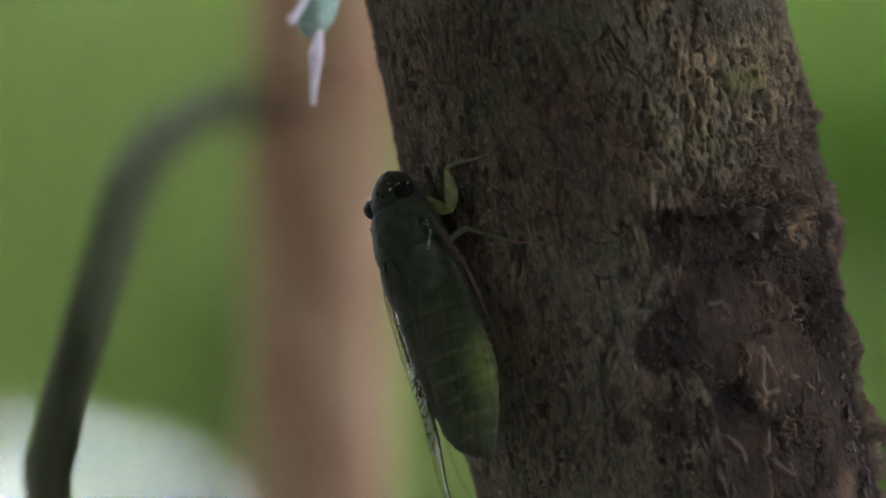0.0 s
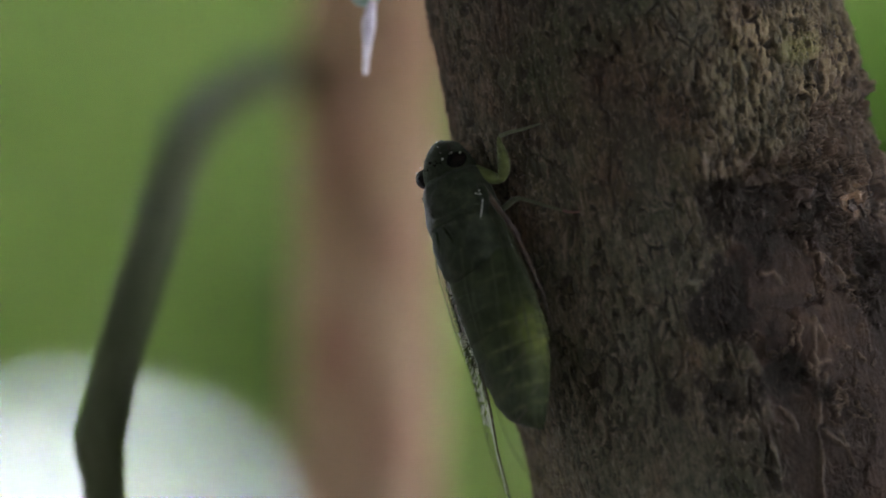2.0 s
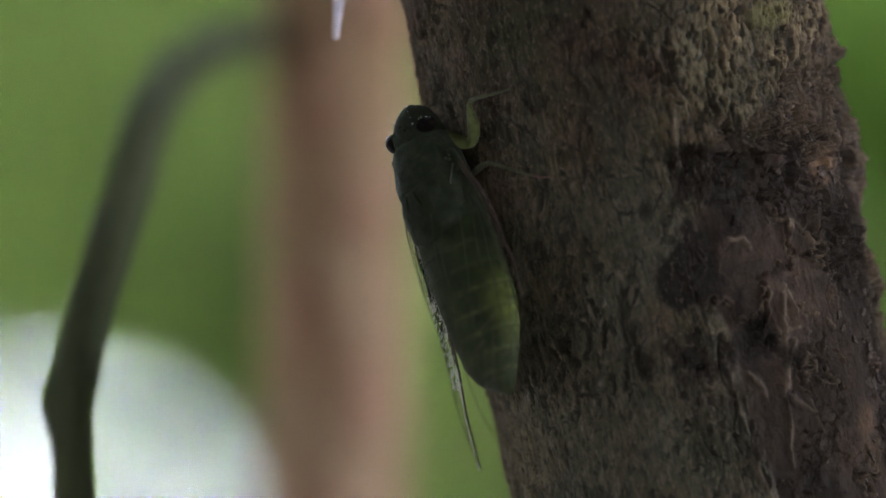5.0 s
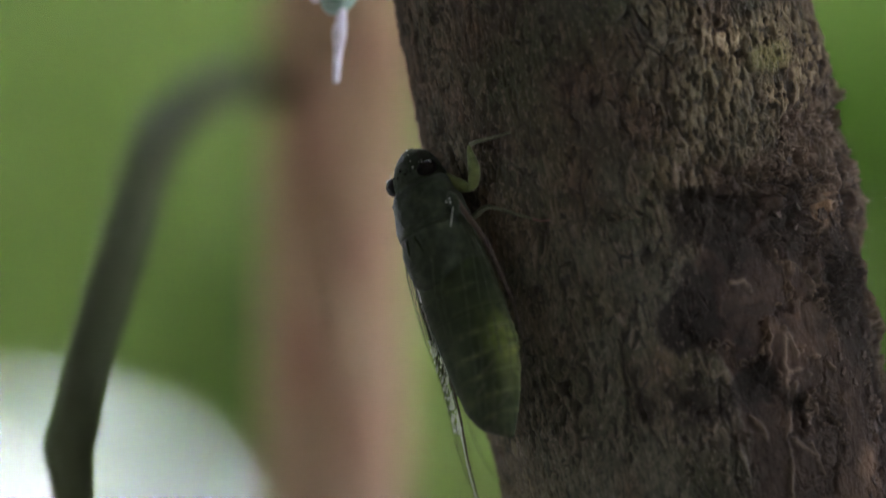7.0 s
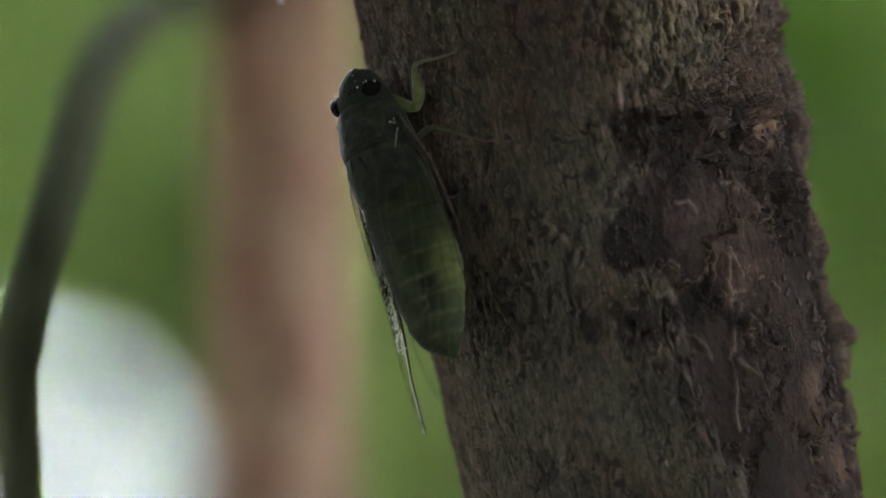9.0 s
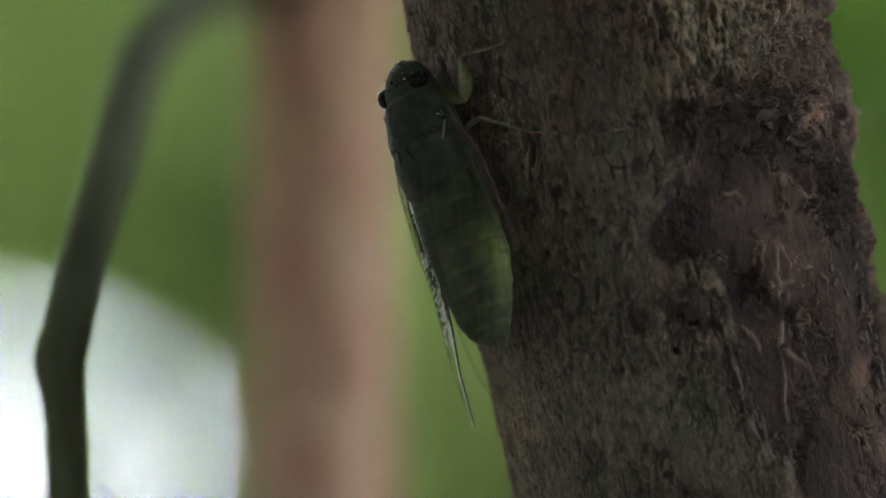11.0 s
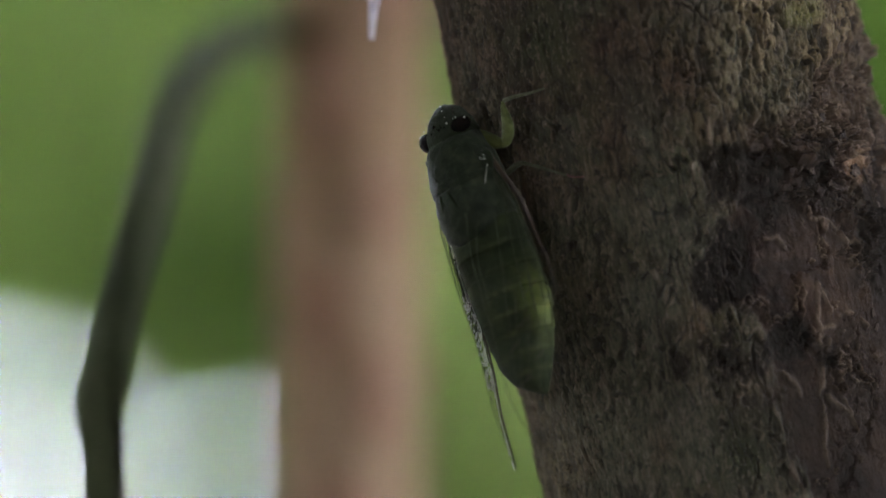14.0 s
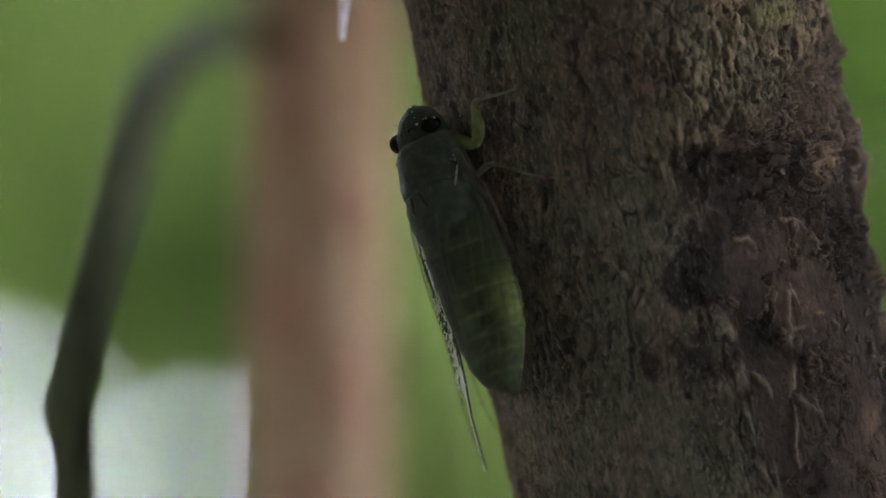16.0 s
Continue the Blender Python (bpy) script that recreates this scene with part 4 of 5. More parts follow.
# ---- the shrubs between and behind the trunks ----
def build_shrub(d, stem_x, top_y, leaves, size, material, label, seed):
    """A slim stem with broad leaves on short stalks; leaves: the bearings of their middles."""
    foot = spot(stem_x, 441, d)
    foot.z = -0.02
    shrub = new("shrub")
    shrub.matrix_world = Matrix.Translation(foot)
    tagged(shrub, label, "shrub")
    top = spot(stem_x - 30, top_y, d) - foot
    stem = [Vector((0.02 * math.sin(k * 0.4) * (1 - k / 20), 0.02 * math.sin(k * 0.3), 0)) + top * (k / 20) for k in range(21)]
    v, f = tube(stem, [0.005 - 0.0002 * k for k in range(21)], 10)
    link_mesh("stem", v, f, VINE_BARK, shrub)
    rnd = random.Random(seed)
    for x, y in leaves:
        c = spot(x, y, d + rnd.uniform(-0.04, 0.04)) - foot
        near_stem = stem[max(4, min(20, int(20 * (c.z + 0.02) / top.z)))]
        L, W = size * rnd.uniform(0.85, 1.15), size * rnd.uniform(0.25, 0.32)
        m = Matrix.Translation(c) @ HOME.to_3x3().to_4x4() @ Euler((rnd.uniform(-0.4, 0.2), rnd.uniform(-0.4, 0.4), rnd.uniform(-0.5, 0.7))).to_matrix().to_4x4()
        verts, faces = [], []
        for i in range(9):
            t = i / 8
            w = W * max(0.04, math.sin(math.pi * t ** 0.85))
            for j in (-1, -0.5, 0, 0.5, 1):
                verts.append(m @ Vector((j * w, L * (0.5 - t), 0.25 * w * abs(j) - 0.25 * L * (t - 0.4) ** 2)))
        for i in range(8):
            for j in range(4):
                faces.append((i * 5 + j, i * 5 + j + 1, i * 5 + j + 6, i * 5 + j + 5))
        leaf = link_mesh("leaf", verts, faces, material, shrub)
        v, f = tube([near_stem, near_stem.lerp(verts[2], 0.5) + Vector((0, 0, 0.006)), verts[2]], [0.0012, 0.001, 0.0008], 6)
        link_mesh("leaf_stalk", v, f, VINE_BARK, leaf)


# the last seven leaves are added to block the sky disc beside the trunk
build_shrub(2.2, 1000, 300, ((840, 900), (815, 800), (850, 720), (828, 630), (866, 560), (800, 980), (900, 830), (910, 650), (880, 1060), (1010, 520), (1040, 760), (1090, 620),
                             (700, 980), (745, 900), (735, 1050), (770, 960), (790, 1090), (850, 1000), (775, 840)), 0.052, PALE_LEAF,
            "slim shrub with pale yellow-green leaves between the trunks", 23)
build_shrub(3.0, 600, 380, ((430, 640), (395, 560), (470, 520), (420, 470), (510, 600), (540, 480), (480, 690), (560, 660), (600, 560), (450, 400), (640, 450), (370, 620)), 0.045, BUSH,
            "slim dark green shrub behind the pinkish trunk", 24)


# ---- the cicada ----
MM = 0.001026
FORWARD, LEFT, NEAR = Vector((-0.338, 0.941, 0)), Vector((-0.941, -0.338, 0)), Vector((0, 0, 1))
ROLL = radians(45)
BODY_DEPTH = 1.1035


PITCH = radians(-12)


def cicada_matrix():
    forward = FORWARD * math.cos(PITCH) + NEAR * math.sin(PITCH)
    near = NEAR * math.cos(PITCH) - FORWARD * math.sin(PITCH)
    dorsal = near * math.cos(ROLL) + LEFT * math.sin(ROLL)
    right = forward.cross(dorsal)
    d = BODY_DEPTH - 0.004
    tail = Vector(((919 - 784) * K * d, (441 - 728) * K * d, -d))
    m = Matrix.Identity(4)
    for i in range(3):
        m[i][0], m[i][1], m[i][2], m[i][3] = right[i], forward[i], dorsal[i], tail[i]
    return HOME @ m


CICADA = cicada_matrix()
TO_CICADA = CICADA.inverted()


def loft(sections, sides=36, power=2.0, relief=0.0, seed=0):
    """Closed body through sections (a, half width, top, bottom, centre height) in mm along y."""
    line = smooth_line(sections, 5)
    verts, faces = [], []
    for a, w, top, bot, cz in line:
        for j in range(sides):
            t = 2 * math.pi * j / sides
            c, s = math.cos(t), math.sin(t)
            e = 2 / power
            x = w * math.copysign(abs(c) ** e, c)
            z = (top if s > 0 else bot) * math.copysign(abs(s) ** e, s)
            k2 = 1 + relief * noise.fractal((x * 0.9 + seed, a * 0.9, z * 0.9), 1.0, 2.0, 3)
            verts.append(Vector((x * k2, a, z * k2 + cz)) * MM)
    n = len(line)
    for i in range(n - 1):
        for j in range(sides):
            k3 = (j + 1) % sides
            faces.append((i * sides + j, (i + 1) * sides + j, (i + 1) * sides + k3, i * sides + k3))
    faces.append(tuple(range(sides)))
    faces.append(tuple((n - 1) * sides + j for j in range(sides - 1, -1, -1)))
    return verts, faces


def ball(bm, centre, radii, turn=None, segments=24, rings=14):
    m = Matrix.Translation(centre) @ (turn if turn else Matrix.Identity(4)) @ Matrix.Diagonal((*radii, 1))
    bmesh.ops.create_uvsphere(bm, u_segments=segments, v_segments=rings, radius=1, matrix=m)


def body_at(a, table):
    xs = [r[0] for r in table]
    return [float(np.interp(a, xs, [r[i] for r in table])) for i in range(1, 4)]


ABDOMEN = [(0, 0.3, 0.3, 0.3), (0.8, 1.2, 1.5, 0.8), (2.2, 2.5, 3.1, 1.7), (4.5, 3.8, 3.6, 2.7), (8, 4.8, 4.0, 3.6), (12, 5.4, 4.4, 4.2), (17, 5.4, 4.6, 4.2), (21, 5.2, 4.6, 4.1), (24, 4.9, 4.4, 4.0)]


def build_abdomen(cicada):
    cuts = [0, 2.6, 5.0, 7.6, 10.3, 13.2, 16.2, 19.2, 23.0]
    for i, (a0, a1) in enumerate(zip(cuts, cuts[1:])):
        rows = []
        for k in range(5):
            a = a0 + (a1 - a0) * k / 4
            w, t, b = body_at(a, ABDOMEN)
            # the rear rim of each ring flares over the next
            g = 1.0 + 0.020 * (1 - k / 4) ** 2 - (0.008 * k / 4)
            rows.append((a, w * g, t * g, b * g, 0))
        w, t, b = body_at(a0 + 0.25, ABDOMEN)
        rows.insert(0, (a0 - 0.02, w * 0.93, t * 0.93, b * 0.93, 0))
        v, f = loft(rows, 40, 2.15, 0.012, i)
        # the tail end is twisted towards the bark
        for p in v:
            off = float(np.interp(p.y / MM, [0, 2.2, 4.5, 8, 12], [0.05, 0.45, 0.5, 0.25, 0.0])) * MM
            p.x -= off
            p.z += off
        ob = link_mesh("abdomen_segment", v, f, ABDOMEN_SHELL, cicada, "olive-green abdomen ring")
        flank = [min(1.0, max(0.0, (abs(p.x) * 1000 - 2.6 - p.z * 300) / 2.4)) * min(1.0, max(0.0, (19 - p.y * 1000) / 7)) for p in v]
        ob.data.attributes.new("flank", "FLOAT", "POINT").data.foreach_set("value", flank)
        # paler rear rim of the ring
        rim = [math.exp(-((p.y / MM - a0 - 0.35) / 0.32) ** 2) * min(1.0, max(0.15, (p.x / MM + 1.5) / 4)) * min(1.0, max(0.25, (19 - p.y / MM) / 9)) for p in v]
        ob.data.attributes.new("rim", "FLOAT", "POINT").data.foreach_set("value", rim)


def build_thorax(cicada):
    v, f = loft([(20.5, 2.2, 3.6, 3.2, 0), (21.3, 4.1, 4.7, 3.6, 0.1), (23, 4.9, 5.2, 3.8, 0.2), (26, 5.2, 5.2, 3.8, 0.2), (28.4, 5.1, 4.6, 3.8, 0.1), (29.4, 4.7, 4.0, 3.5, 0)], 40, 2.1, 0.03, 3)
    link_mesh("mesonotum", v, f, GREEN_SHELL, cicada)
    v, f = loft([(28.1, 4.2, 3.6, 3.3, 0), (28.5, 5.15, 4.7, 3.6, 0), (29.4, 5.2, 4.75, 3.6, 0), (32, 4.85, 4.3, 3.4, 0), (34, 4.4, 3.7, 3.1, 0), (35.0, 3.7, 3.0, 2.8, 0)], 40, 2.2, 0.035, 5)
    link_mesh("pronotum", v, f, GREEN_SHELL, cicada)
    # raised collar and grooves of the pronotum
    pts = [Vector((5.2 * math.cos(t), 28.9 + 0.5 * math.sin(t), 4.72 * math.sin(t))) * MM for t in [math.pi * k / 24 for k in range(25)]]
    v, f = tube(pts, [0.00022] * 25, 8)
    link_mesh("collar", v, f, GREEN_SHELL, cicada)
    for sx in (-1, 1):
        pts = [Vector((sx * (1.0 + 2.6 * k / 8), 30.0 + 3.6 * k / 8, math.sqrt(max(0.1, 1 - ((1 + 2.6 * k / 8) / 5.0) ** 2)) * (4.7 - 0.11 * k))) * MM for k in range(9)]
        v, f = tube(pts, [0.00016] * 9, 6)
        link_mesh("groove_ridge", v, f, GREEN_SHELL, cicada)
        pts = [Vector((sx * (0.7 + 1.3 * k / 8), 28.0 - 4.6 * k / 8, 5.28 - 0.02 * k - 0.03 * k * k * 0.2)) * MM for k in range(9)]
        v, f = tube(pts, [0.00018] * 9, 6)
        link_mesh("back_ridge", v, f, ABDOMEN_SHELL, cicada)


def build_head(cicada):
    v, f = loft([(34.2, 3.4, 2.7, 2.6, 0), (35.0, 3.9, 3.1, 2.8, 0), (36.0, 3.75, 3.1, 2.7, 0), (37.5, 2.9, 2.8, 2.5, -0.1), (38.8, 1.9, 2.1, 2.0, -0.3), (39.5, 0.8, 1.0, 1.0, -0.5)], 36, 2.2, 0.03, 8)
    head = link_mesh("head", v, f, GREEN_SHELL, cicada)
    for sx in (-1, 1):
        bm = bmesh.new()
        ball(bm, Vector((sx * (3.45 if sx > 0 else 3.1), 35.9, 1.6)) * MM, Vector((1.5, 1.0, 1.2) if sx > 0 else (1.15, 1.3, 1.25)) * MM)
        part("eye", bm, EYE, head, "glossy black bulging eye")
        pts = [Vector((sx * (2.2 + 0.25 * k), 37.0 + 0.42 * k, 1.2 + 0.12 * k * sx)) * MM for k in range(5)]
        v, f = tube(pts, [0.00012, 0.00009, 0.00007, 0.00005, 0.00003], 6)
        link_mesh("antenna", v, f, VEIN_DARK, head)
    for x, y in ((0, 37.0), (-0.75, 36.3), (0.75, 36.3)):
        bm = bmesh.new()
        ball(bm, Vector((x, y, 2.85)) * MM, Vector((0.24, 0.24, 0.2)) * MM, None, 12, 8)
        part("ocellus", bm, EYE, head, "tiny shiny ocellus")
    rnd = random.Random(9)
    for _ in range(34):
        x, y = rnd.uniform(-2.8, 2.8), rnd.uniform(35.4, 37.8)
        z = 2.9 * math.sqrt(max(0.05, 1 - (x / 3.9) ** 2)) - 0.55 * max(0, y - 36.6)
        bm = bmesh.new()
        r = rnd.uniform(0.07, 0.2)
        ball(bm, Vector((x, y, z)) * MM, Vector((r, r, r)) * MM, None, 10, 6)
        part("tubercle", bm, EYE, head)
    # pale beads added about the eyes and face in place of highlights
    for sx in (-1, 1):
        for x, y, z, r in ((2.15, 36.65, 2.65, 0.15), (4.75, 36.4, 1.9, 0.14), (3.3, 36.85, 2.45, 0.08), (3.7, 36.85, 2.35, 0.12), (0.3, 39.55, 0.75, 0.14), (1.3, 38.6, 1.85, 0.09), (1.9, 37.6, 2.4, 0.08)) if sx > 0 else ((3.6, 36.95, 2.1, 0.18), (2.7, 37.4, 2.1, 0.09), (0.5, 39.3, 1.15, 0.08)):
            bm = bmesh.new()
            ball(bm, Vector((sx * x, y, z)) * MM, Vector((r, r, r)) * MM, None, 10, 6)
            part("glint_bead", bm, GLINT_AND_CORD, head, "tiny pale bead standing in for a glint")
    v, f = loft([(37.4, 1.0, 0.6, 0.6, 2.1), (38.4, 1.25, 0.7, 0.8, 1.5), (39.4, 0.9, 0.6, 0.9, 0.5), (39.8, 0.3, 0.3, 0.4, -0.2)], 20, 2.0, 0.03, 2)
    link_mesh("face_plate", v, f, GREEN_SHELL, head)


WING_LENGTH = 39.0


def wing_point(sx, u, w):
    """Point of a forewing in mm: u from hinge to tip, w from the front edge (0) to the rear edge (1)."""
    xs = [0, 0.17, 0.40, 0.545, 0.65, 0.80, 0.92, 1.0]
    tip = (7.2, 6.7, 5.4, 4.5) if sx < 0 else (5.9, 4.2, 3.1, 2.5)
    near_tip = (4.7, 6.9, 7.4, 7.2) if sx < 0 else (5.2, 6.6, 7.1, 6.9)
    x = float(np.interp(u, xs, [*near_tip, *tip]))
    z = float(np.interp(u, xs, [0.6, -0.2, -0.3, -0.2, 0.4, 2.2, 4.0, 5.2] if sx < 0 else [0.6, -0.85, -1.1, -0.6, 0.4, 2.2, 4.0, 5.2]))
    a = 31.0 - WING_LENGTH * u
    chord = 9.4 * max(0.0, math.sin(math.pi * min(1, 0.10 + 0.90 * u))) ** 0.7
    chord = max(chord, 0.2)
    tilt = radians(53)
    sag = 0.6 * math.sin(math.pi * w) * math.sin(math.pi * u)
    x2 = x - chord * w * math.cos(tilt) + sag * 0.5
    z2 = z + chord * w * math.sin(tilt) + sag * 0.5
    return Vector((sx * x2, a - 0.8 * w * (1 - u), z2)) * MM


def build_wing(cicada, sx):
    name = "forewing"
    n, m = 60, 16
    verts = [wing_point(sx, i / n, j / m) for i in range(n + 1) for j in range(m + 1)]
    verts = [v + Vector((0, 0, 0.00005 * noise.noise(v * 900))) for v in verts]
    faces = [(i * (m + 1) + j, (i + 1) * (m + 1) + j, (i + 1) * (m + 1) + j + 1, i * (m + 1) + j + 1) for i in range(n) for j in range(m)]
    wing = link_mesh(name, verts, faces, MEMBRANE, cicada, "clear veined wing folded along the body")
    # front edge
    pts = [wing_point(sx, k / 40, 0) for k in range(41)]
    v, f = tube(pts, [max(0.03, (0.26 - 0.18 * (k / 40) ** 1.1) if sx < 0 else 0.46 - 0.60 * (k / 40) ** 0.8) * MM for k in range(41)], 10)
    link_mesh("leading_vein", v, f, VEIN_DARK, wing, "reddish-brown leading vein")
    pts = [wing_point(sx, 0.02 + 0.6 * k / 30, 0.10 * min(1, k / 6)) for k in range(31)]
    v, f = tube(pts, [0.00016 - 0.000003 * k for k in range(31)], 8)
    link_mesh("wing_vein", v, f, VEIN_PALE, wing)
    # long veins that fan out and fork
    for w0, w1, u0, u1 in ((0.1, 0.22, 0.05, 0.88), (0.15, 0.42, 0.06, 0.86), (0.2, 0.60, 0.06, 0.82), (0.4, 0.80, 0.05, 0.72), (0.75, 0.97, 0.04, 0.50),
                           (0.30, 0.32, 0.42, 0.86), (0.42, 0.52, 0.45, 0.84), (0.58, 0.70, 0.48, 0.80)):
        pts = []
        for k in range(25):
            t = k / 24
            pts.append(wing_point(sx, u0 + (u1 - (0.14 if sx < 0 and u1 > 0.6 else 0.0) - u0) * t, w0 + (w1 - w0) * t ** 0.8 + 0.02 * math.sin(t * 9 + w0 * 20)))
        v, f = tube(pts, [(0.085 - 0.035 * k / 24) * (0.6 if sx < 0 else 0.65) * MM for k in range(25)], 6)
        link_mesh("wing_vein", v, f, VEIN_SHEEN if sx < 0 and w1 < 0.3 else VEIN_PALE, wing)
    for u, wa, wb in ((0.45, 0.2, 0.45), (0.55, 0.4, 0.62), (0.68, 0.25, 0.45), (0.74, 0.5, 0.72), (0.84, 0.25, 0.40), (0.87, 0.42, 0.6), (0.62, 0.62, 0.8)):
        pts = [wing_point(sx, u + 0.03 * k / 6, wa + (wb - wa) * k / 6) for k in range(7)]
        v, f = tube(pts, [0.00005] * 7, 6)
        link_mesh("wing_vein", v, f, VEIN_DARK, wing)
    if sx < 0:
        # crumpled cross veins, the glints of light from behind put into their pale colour
        rnd = random.Random(31)
        for _ in range(110):
            u = rnd.uniform(0.20, 0.70)
            wa = rnd.uniform(0.0, 0.12 + 0.45 * ramp(u, 0.3, 0.5))
            pts = [wing_point(sx, u + 0.02 * k / 5 + 0.004 * rnd.random(), wa + rnd.uniform(0.10, 0.20) * k / 5) for k in range(6)]
            v, f = tube(pts, [0.00004 + 0.00006 * math.sin(math.pi * k / 5) for k in range(6)], 5)
            link_mesh("wing_crinkle", v, f, VEIN_SHEEN, wing)
        # tubes added at the wing's base: pale ones paint edge sheen, dark ones fill the gap beside the flank
        for k2 in range(64):
            shiny = k2 % 8 > 2
            u = rnd.uniform(0.16, 0.50)
            wa = rnd.uniform(-0.01, 0.05) if shiny else rnd.uniform(0.12, 0.34)
            pts = [wing_point(sx, u + 0.035 * k / 5, wa + rnd.uniform(-0.01, 0.03) * k) for k in range(6)]
            v, f = tube(pts, [0.00005 + 0.00008 * math.sin(math.pi * k / 5) for k in range(6)], 5)
            link_mesh("edge_filler", v, f, VEIN_SHEEN if shiny else VEIN_PALE, wing)
        # pale line along the front edge that paints its sheen
        pts = [wing_point(sx, 0.10 + 0.90 * k / 60, 0.0) + Vector((-0.22, 0, 0.16)) * MM for k in range(61)]
        v, f = tube(pts, [max(0.03, 0.15 * (1 - 0.6 * k / 60) + 0.12 * noise.noise((k * 0.9, 3, 1))) * MM for k in range(61)], 6)
        link_mesh("edge_sheen", v, f, VEIN_SHEEN, wing, "pale line painting the sheen of the wing edge")
    # rear edge
    pts = [wing_point(sx, 0.05 + 0.95 * k / 40, 1) for k in range(41)]
    v, f = tube(pts, [0.00005] * 41, 6)
    link_mesh("wing_vein", v, f, VEIN_PALE, wing)


def leg_piece(name, line, material, parent, label=""):
    """A tapered piece of leg through (x, y, lift over the bark in mm, radius in mm)."""
    fine_line = smooth_line(line, 6)
    pts = [TO_CICADA @ on_trunk(x, y, lift * MM) for x, y, lift, r in fine_line]
    v, f = tube(pts, [r * MM for x, y, lift, r in fine_line], 12)
    return link_mesh(name, v, f, material, parent, label)


def build_legs(cicada):
    leg = leg_piece("front_leg", [(793, 264, 5.5, 0.25), (803, 270, 5.8, 0.55), (819, 281, 5.3, 0.85), (835, 287, 4.6, 0.72), (845, 286, 4.2, 0.45)], LIME_SHELL, cicada, "dull lime-green swollen foreleg")
    leg_piece("tibia", [(840, 293, 4.4, 0.3), (847, 283, 4.2, 0.66), (850, 264, 3.8, 0.80), (847, 243, 3.2, 0.66), (842, 225, 2.6, 0.38), (841, 214, 2.2, 0.20)], LIME_SHELL, leg)
    leg_piece("tarsus", [(842, 213, 2.2, 0.28), (860, 206, 1.6, 0.24), (886, 200, 0.8, 0.20), (914, 191, 0.3, 0.11)], LEG_SHELL, leg)
    mid = leg_piece("middle_leg", [(842, 346, 3.6, 0.3), (854, 335, 3.4, 0.40), (866, 325, 3.0, 0.38), (878, 321, 2.6, 0.28)], LEG_SHELL, cicada, "thin pale green middle leg")
    leg_piece("tibia", [(874, 321, 2.6, 0.28), (895, 326, 2.1, 0.23), (925, 335, 1.5, 0.19), (952, 343, 0.9, 0.15)], LEG_SHELL, mid)
    leg_piece("tarsus", [(950, 342, 0.9, 0.15), (965, 346, 0.6, 0.14), (985, 345, 0.3, 0.10)], TARSUS, mid, "reddish foot")


def build_hinge(cicada):
    v, f = loft([(29.0, 0.5, 0.4, 0.4, 0), (30.2, 0.9, 0.7, 0.6, 0), (31.2, 0.8, 0.6, 0.6, 0), (31.8, 0.3, 0.3, 0.3, 0)], 16, 2, 0.08, 4)
    v = [p + Vector((5.1, 0, 0.9)) * MM for p in v]
    link_mesh("wing_hinge", v, f, GREEN_SHELL, cicada)
    # pale beads paint the glints at the hinge
    rnd = random.Random(17)
    for _ in range(5):
        bm = bmesh.new()
        r = rnd.uniform(0.06, 0.13)
        ball(bm, Vector((5.2 + rnd.uniform(-0.6, 0.5), 30.1 + rnd.uniform(-0.8, 0.8), 1.75 + rnd.uniform(-0.15, 0.2))) * MM, Vector((r, r * 1.5, r)) * MM, None, 10, 6)
        part("glint_bead", bm, GLINT_AND_CORD, cicada, "tiny pale bead standing in for a glint")
    pts = [Vector((5.35 - 0.06 * k, 30.0 - 0.40 * k, 1.25 + 0.20 * k)) * MM for k in range(8)]
    v, f = tube(pts, [0.00003 + 0.00004 * math.sin(math.pi * k / 7) for k in range(8)], 8)
    link_mesh("wing_cord", v, f, GLINT_AND_CORD, cicada, "pale shiny cord at the wing base")


def build_cicada():
    cicada = new("cicada")
    cicada.matrix_world = CICADA
    tagged(cicada, "dark green cicada with clear wings clinging to bark", "cicada")
    build_abdomen(cicada)
    build_thorax(cicada)
    build_head(cicada)
    build_wing(cicada, -1)
    build_wing(cicada, 1)
    build_hinge(cicada)
    build_legs(cicada)


build_cicada()


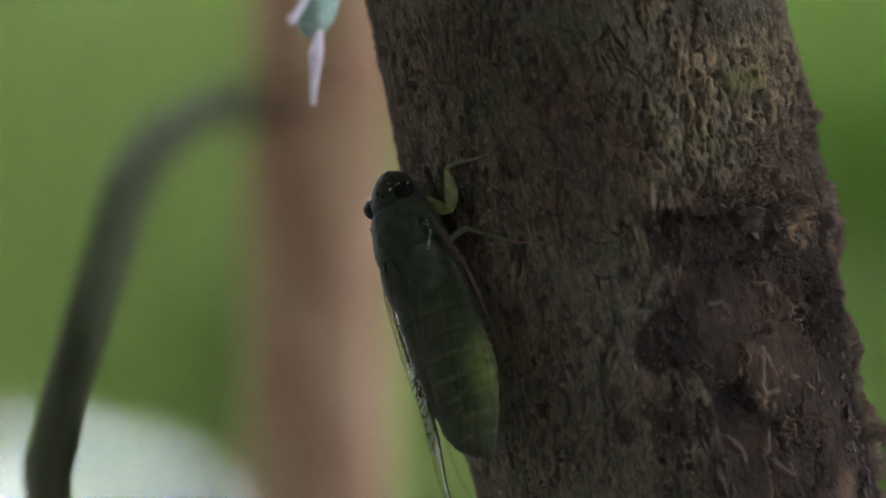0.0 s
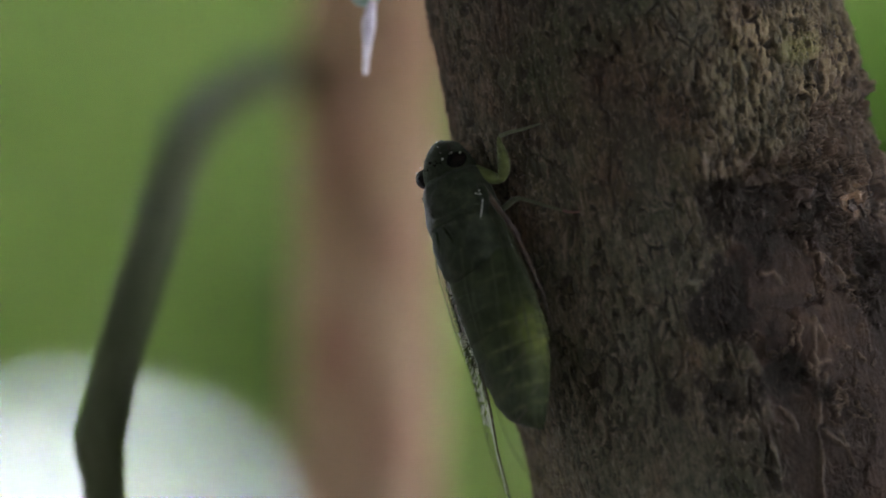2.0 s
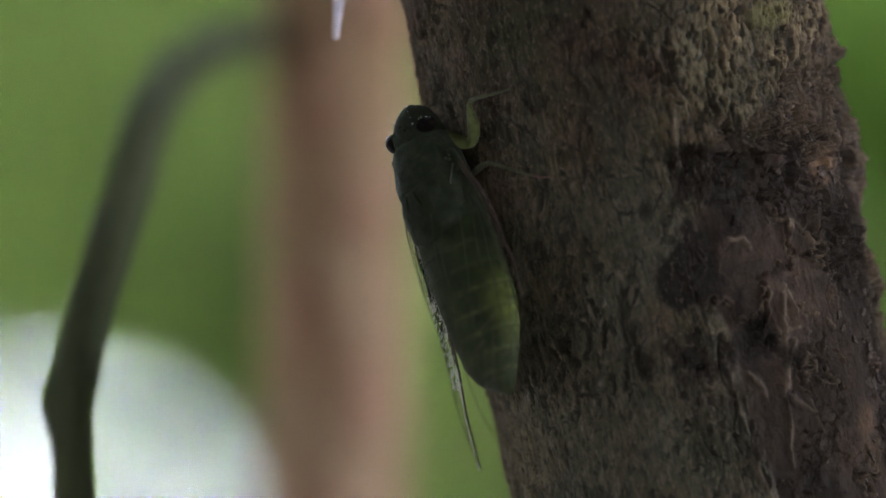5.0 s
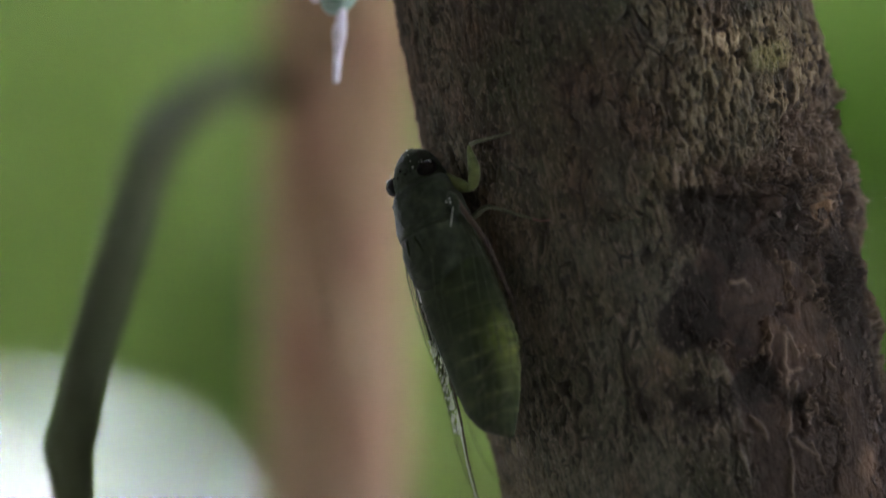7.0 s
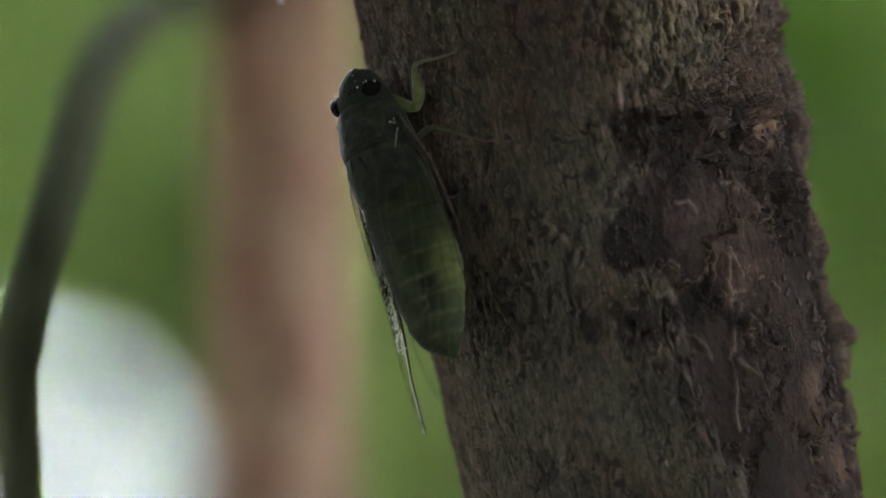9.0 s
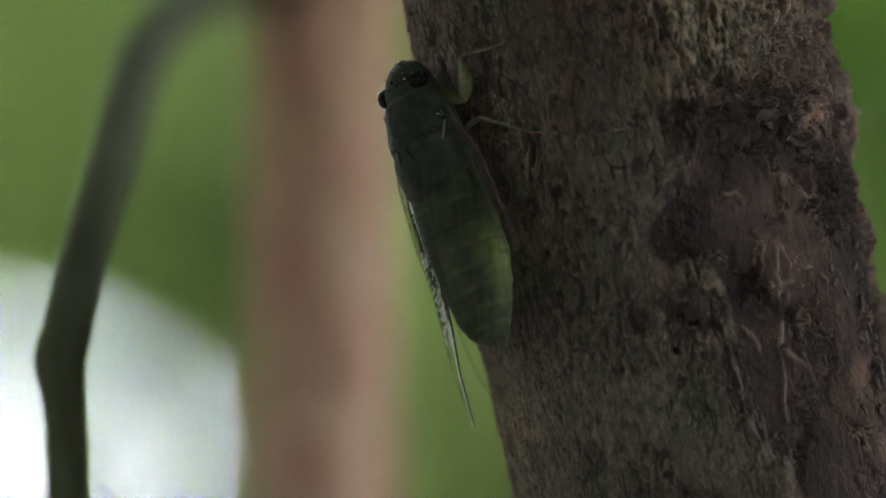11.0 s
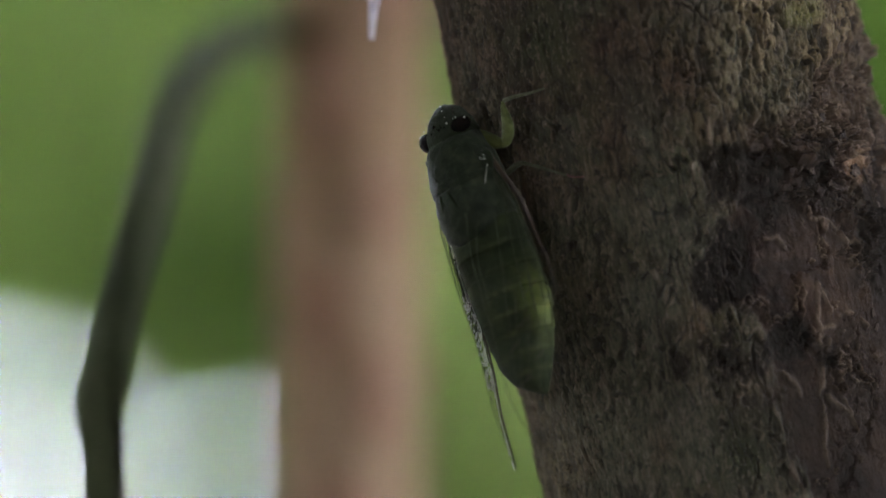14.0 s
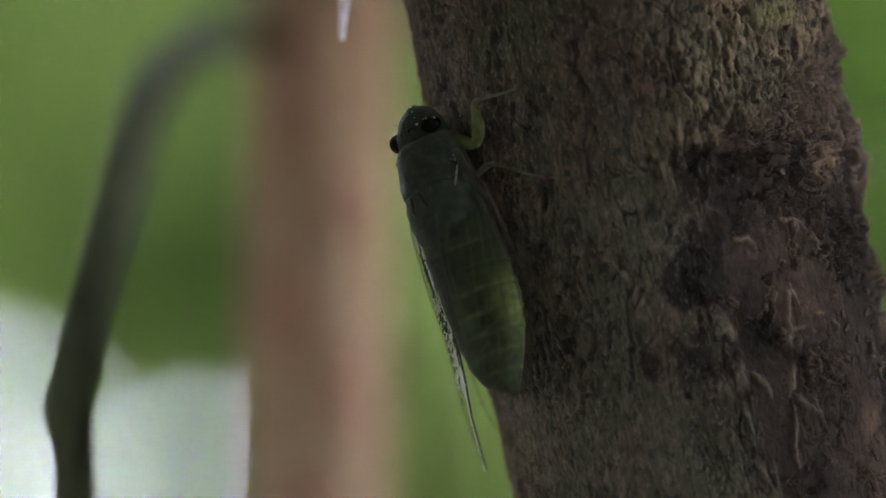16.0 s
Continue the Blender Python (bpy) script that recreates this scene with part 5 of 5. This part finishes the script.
# ---- the hanging bud ----
def build_bud():
    d = 1.090
    bud = new("flower_bud")
    base = spot(612, -40, d)
    bud.matrix_world = Matrix.Translation(base)

    def line(points, radii, sides=14):
        l = smooth_line([(*p, r) for p, r in zip(points, radii)], 6)
        return tube([spot(x, y, d + dz) - base for x, y, dz, r in l], [r * K * d for x, y, dz, r in l], sides)

    tagged(bud, "blue-green flower bud with a drooping white style", "flower")
    v, f = line([(640, -190, 0), (632, -130, 0), (620, -85, 0), (607, -50, 0), (600, -28, 0), (598, -20, 0)], [10, 22, 34, 33, 20, 6], 20)
    link_mesh("calyx", v, f, BUD_GREEN, bud)
    v, f = line([(606, -110, -0.003), (592, -85, -0.003), (578, -62, -0.003), (568, -51, -0.003), (561, -49, -0.003)], [5, 7, 7, 10, 4])
    link_mesh("lobe", v, f, PETAL_WHITE, bud, "white curled lobe tip")
    v, f = line([(618, -45, -0.001), (616, -15, -0.001), (612, 12, -0.001), (610, 42, 0), (607, 80, 0), (606, 101, 0)], [6, 9, 13, 9, 6.5, 5])
    link_mesh("style", v, f, PETAL_WHITE, bud, "long drooping white style")
    # stalk up to the leaning trunk's side
    end = TRUNK @ Vector((-RADIUS * 0.7, -RADIUS * 0.6, 0.075))
    a = spot(640, -188, d)
    pts = [a.lerp(end, k / 10) + Vector((0, 0, 0.012 * math.sin(math.pi * k / 10))) - base for k in range(11)]
    v, f = tube(pts, [0.0008 + 0.00008 * k for k in range(11)], 10)
    link_mesh("stalk", v, f, BUD_GREEN, bud)


build_bud()


# ---- the small climbing insect ----
def build_climber():
    bug = new("insect")
    tagged(bug, "small plump green insect with long antennae climbing the vine", "insect")
    v, f = loft([(-2.55, 0.3, 0.2, 0.2, 0), (-2.3, 0.9, 0.7, 0.7, 0), (-1.2, 1.35, 1.1, 1.1, 0), (0.2, 1.4, 1.1, 1.2, 0), (1.2, 1.2, 1.0, 1.1, 0), (1.5, 1.0, 0.8, 0.9, 0)], 24, 2.1, 0.02, 12)
    link_mesh("abdomen", v, f, ANT_SHELL, bug)
    v, f = loft([(1.0, 0.8, 0.6, 0.6, 0), (1.2, 1.25, 1.0, 1.0, 0), (1.9, 1.1, 0.9, 0.9, 0), (2.2, 0.8, 0.6, 0.7, 0)], 24, 2.1, 0.02, 13)
    link_mesh("thorax", v, f, ANT_SHELL, bug)
    bm = bmesh.new()
    ball(bm, Vector((-0.15, 2.35, 0)) * MM, Vector((0.85, 0.55, 0.7)) * MM, None, 20, 12)
    head = part("head", bm, ANT_SHELL, bug)
    for sz in (-1, 1):
        bm = bmesh.new()
        ball(bm, Vector((-0.3, 2.55, 0.6 * sz)) * MM, Vector((0.22, 0.25, 0.2)) * MM, None, 12, 8)
        part("eye", bm, EYE, head, "dark eye")
        pts = smooth_line([(0.1, 2.8, 0.3 * sz), (0.9, 4.4, 0.5 * sz), (1.0, 5.6, 0.6 * sz), (-0.1, 7.4, 0.7 * sz), (-1.6, 8.6, 0.7 * sz)], 6)
        v, f = tube([Vector(p) * MM for p in pts], [0.00024] * len(pts), 6)
        link_mesh("antenna", v, f, ANT_LEG, head)
        for y0, y1 in ((1.8, 3.0), (0.9, 1.3), (0.0, -0.6)):
            pts = smooth_line([(-0.5, y0, 0.6 * sz), (-1.4, (y0 + y1) / 2 + 0.5, 1.0 * sz), (-2.3, y1, 0.8 * sz), (-3.1, y1 + 0.4, 0.5 * sz)], 6)
            v, f = tube([Vector(p) * MM for p in pts], [0.0003] * len(pts), 6)
            link_mesh("leg", v, f, ANT_LEG, bug)
    return bug


CLIMBER = build_climber()


def view_at(t):
    """The camera's pose between the rows of its path."""
    ts = [r[0] for r in PATH]
    return camera_pose(*[float(np.interp(t, ts, [r[i] for r in PATH])) for i in range(1, 6)])


def motions():
    # the insect climbs the vine's edge: seconds, bearing at that time, distance, lean
    rows = [(0.0, 230, 1500, 1.140, 6), (11.5, 232, 1080, 1.134, 6), (12.5, 226, 1000, 1.126, 10), (12.7, 222, 812, 1.126, 14), (12.8, 214, 752, 1.126, 16),
            (12.9, 210, 716, 1.126, 18), (13.0, 212, 698, 1.126, 20), (13.1, 215, 668, 1.127, 14), (13.2, 212, 650, 1.130, 12), (13.3, 214, 636, 1.132, 14),
            (13.4, 204, 612, 1.135, 8), (13.5, 196, 588, 1.152, 2), (13.7, 189, 528, 1.176, -8), (14.0, 203, 480, 1.182, -14), (16.0, 222, 415, 1.194, -16)]
    keys = []
    for t, x, y, d, lean in rows:
        m = HOME if t < 12 or t > 13.6 else view_at(t)
        p = m @ Vector(((x - 784) * K * d, (441 - y) * K * d, -d))
        keys.append((t, Matrix.Translation(p) @ HOME.to_3x3().to_4x4() @ Matrix.Rotation(radians(lean), 4, "Z")))
    walk(CLIMBER, keys)


motions()
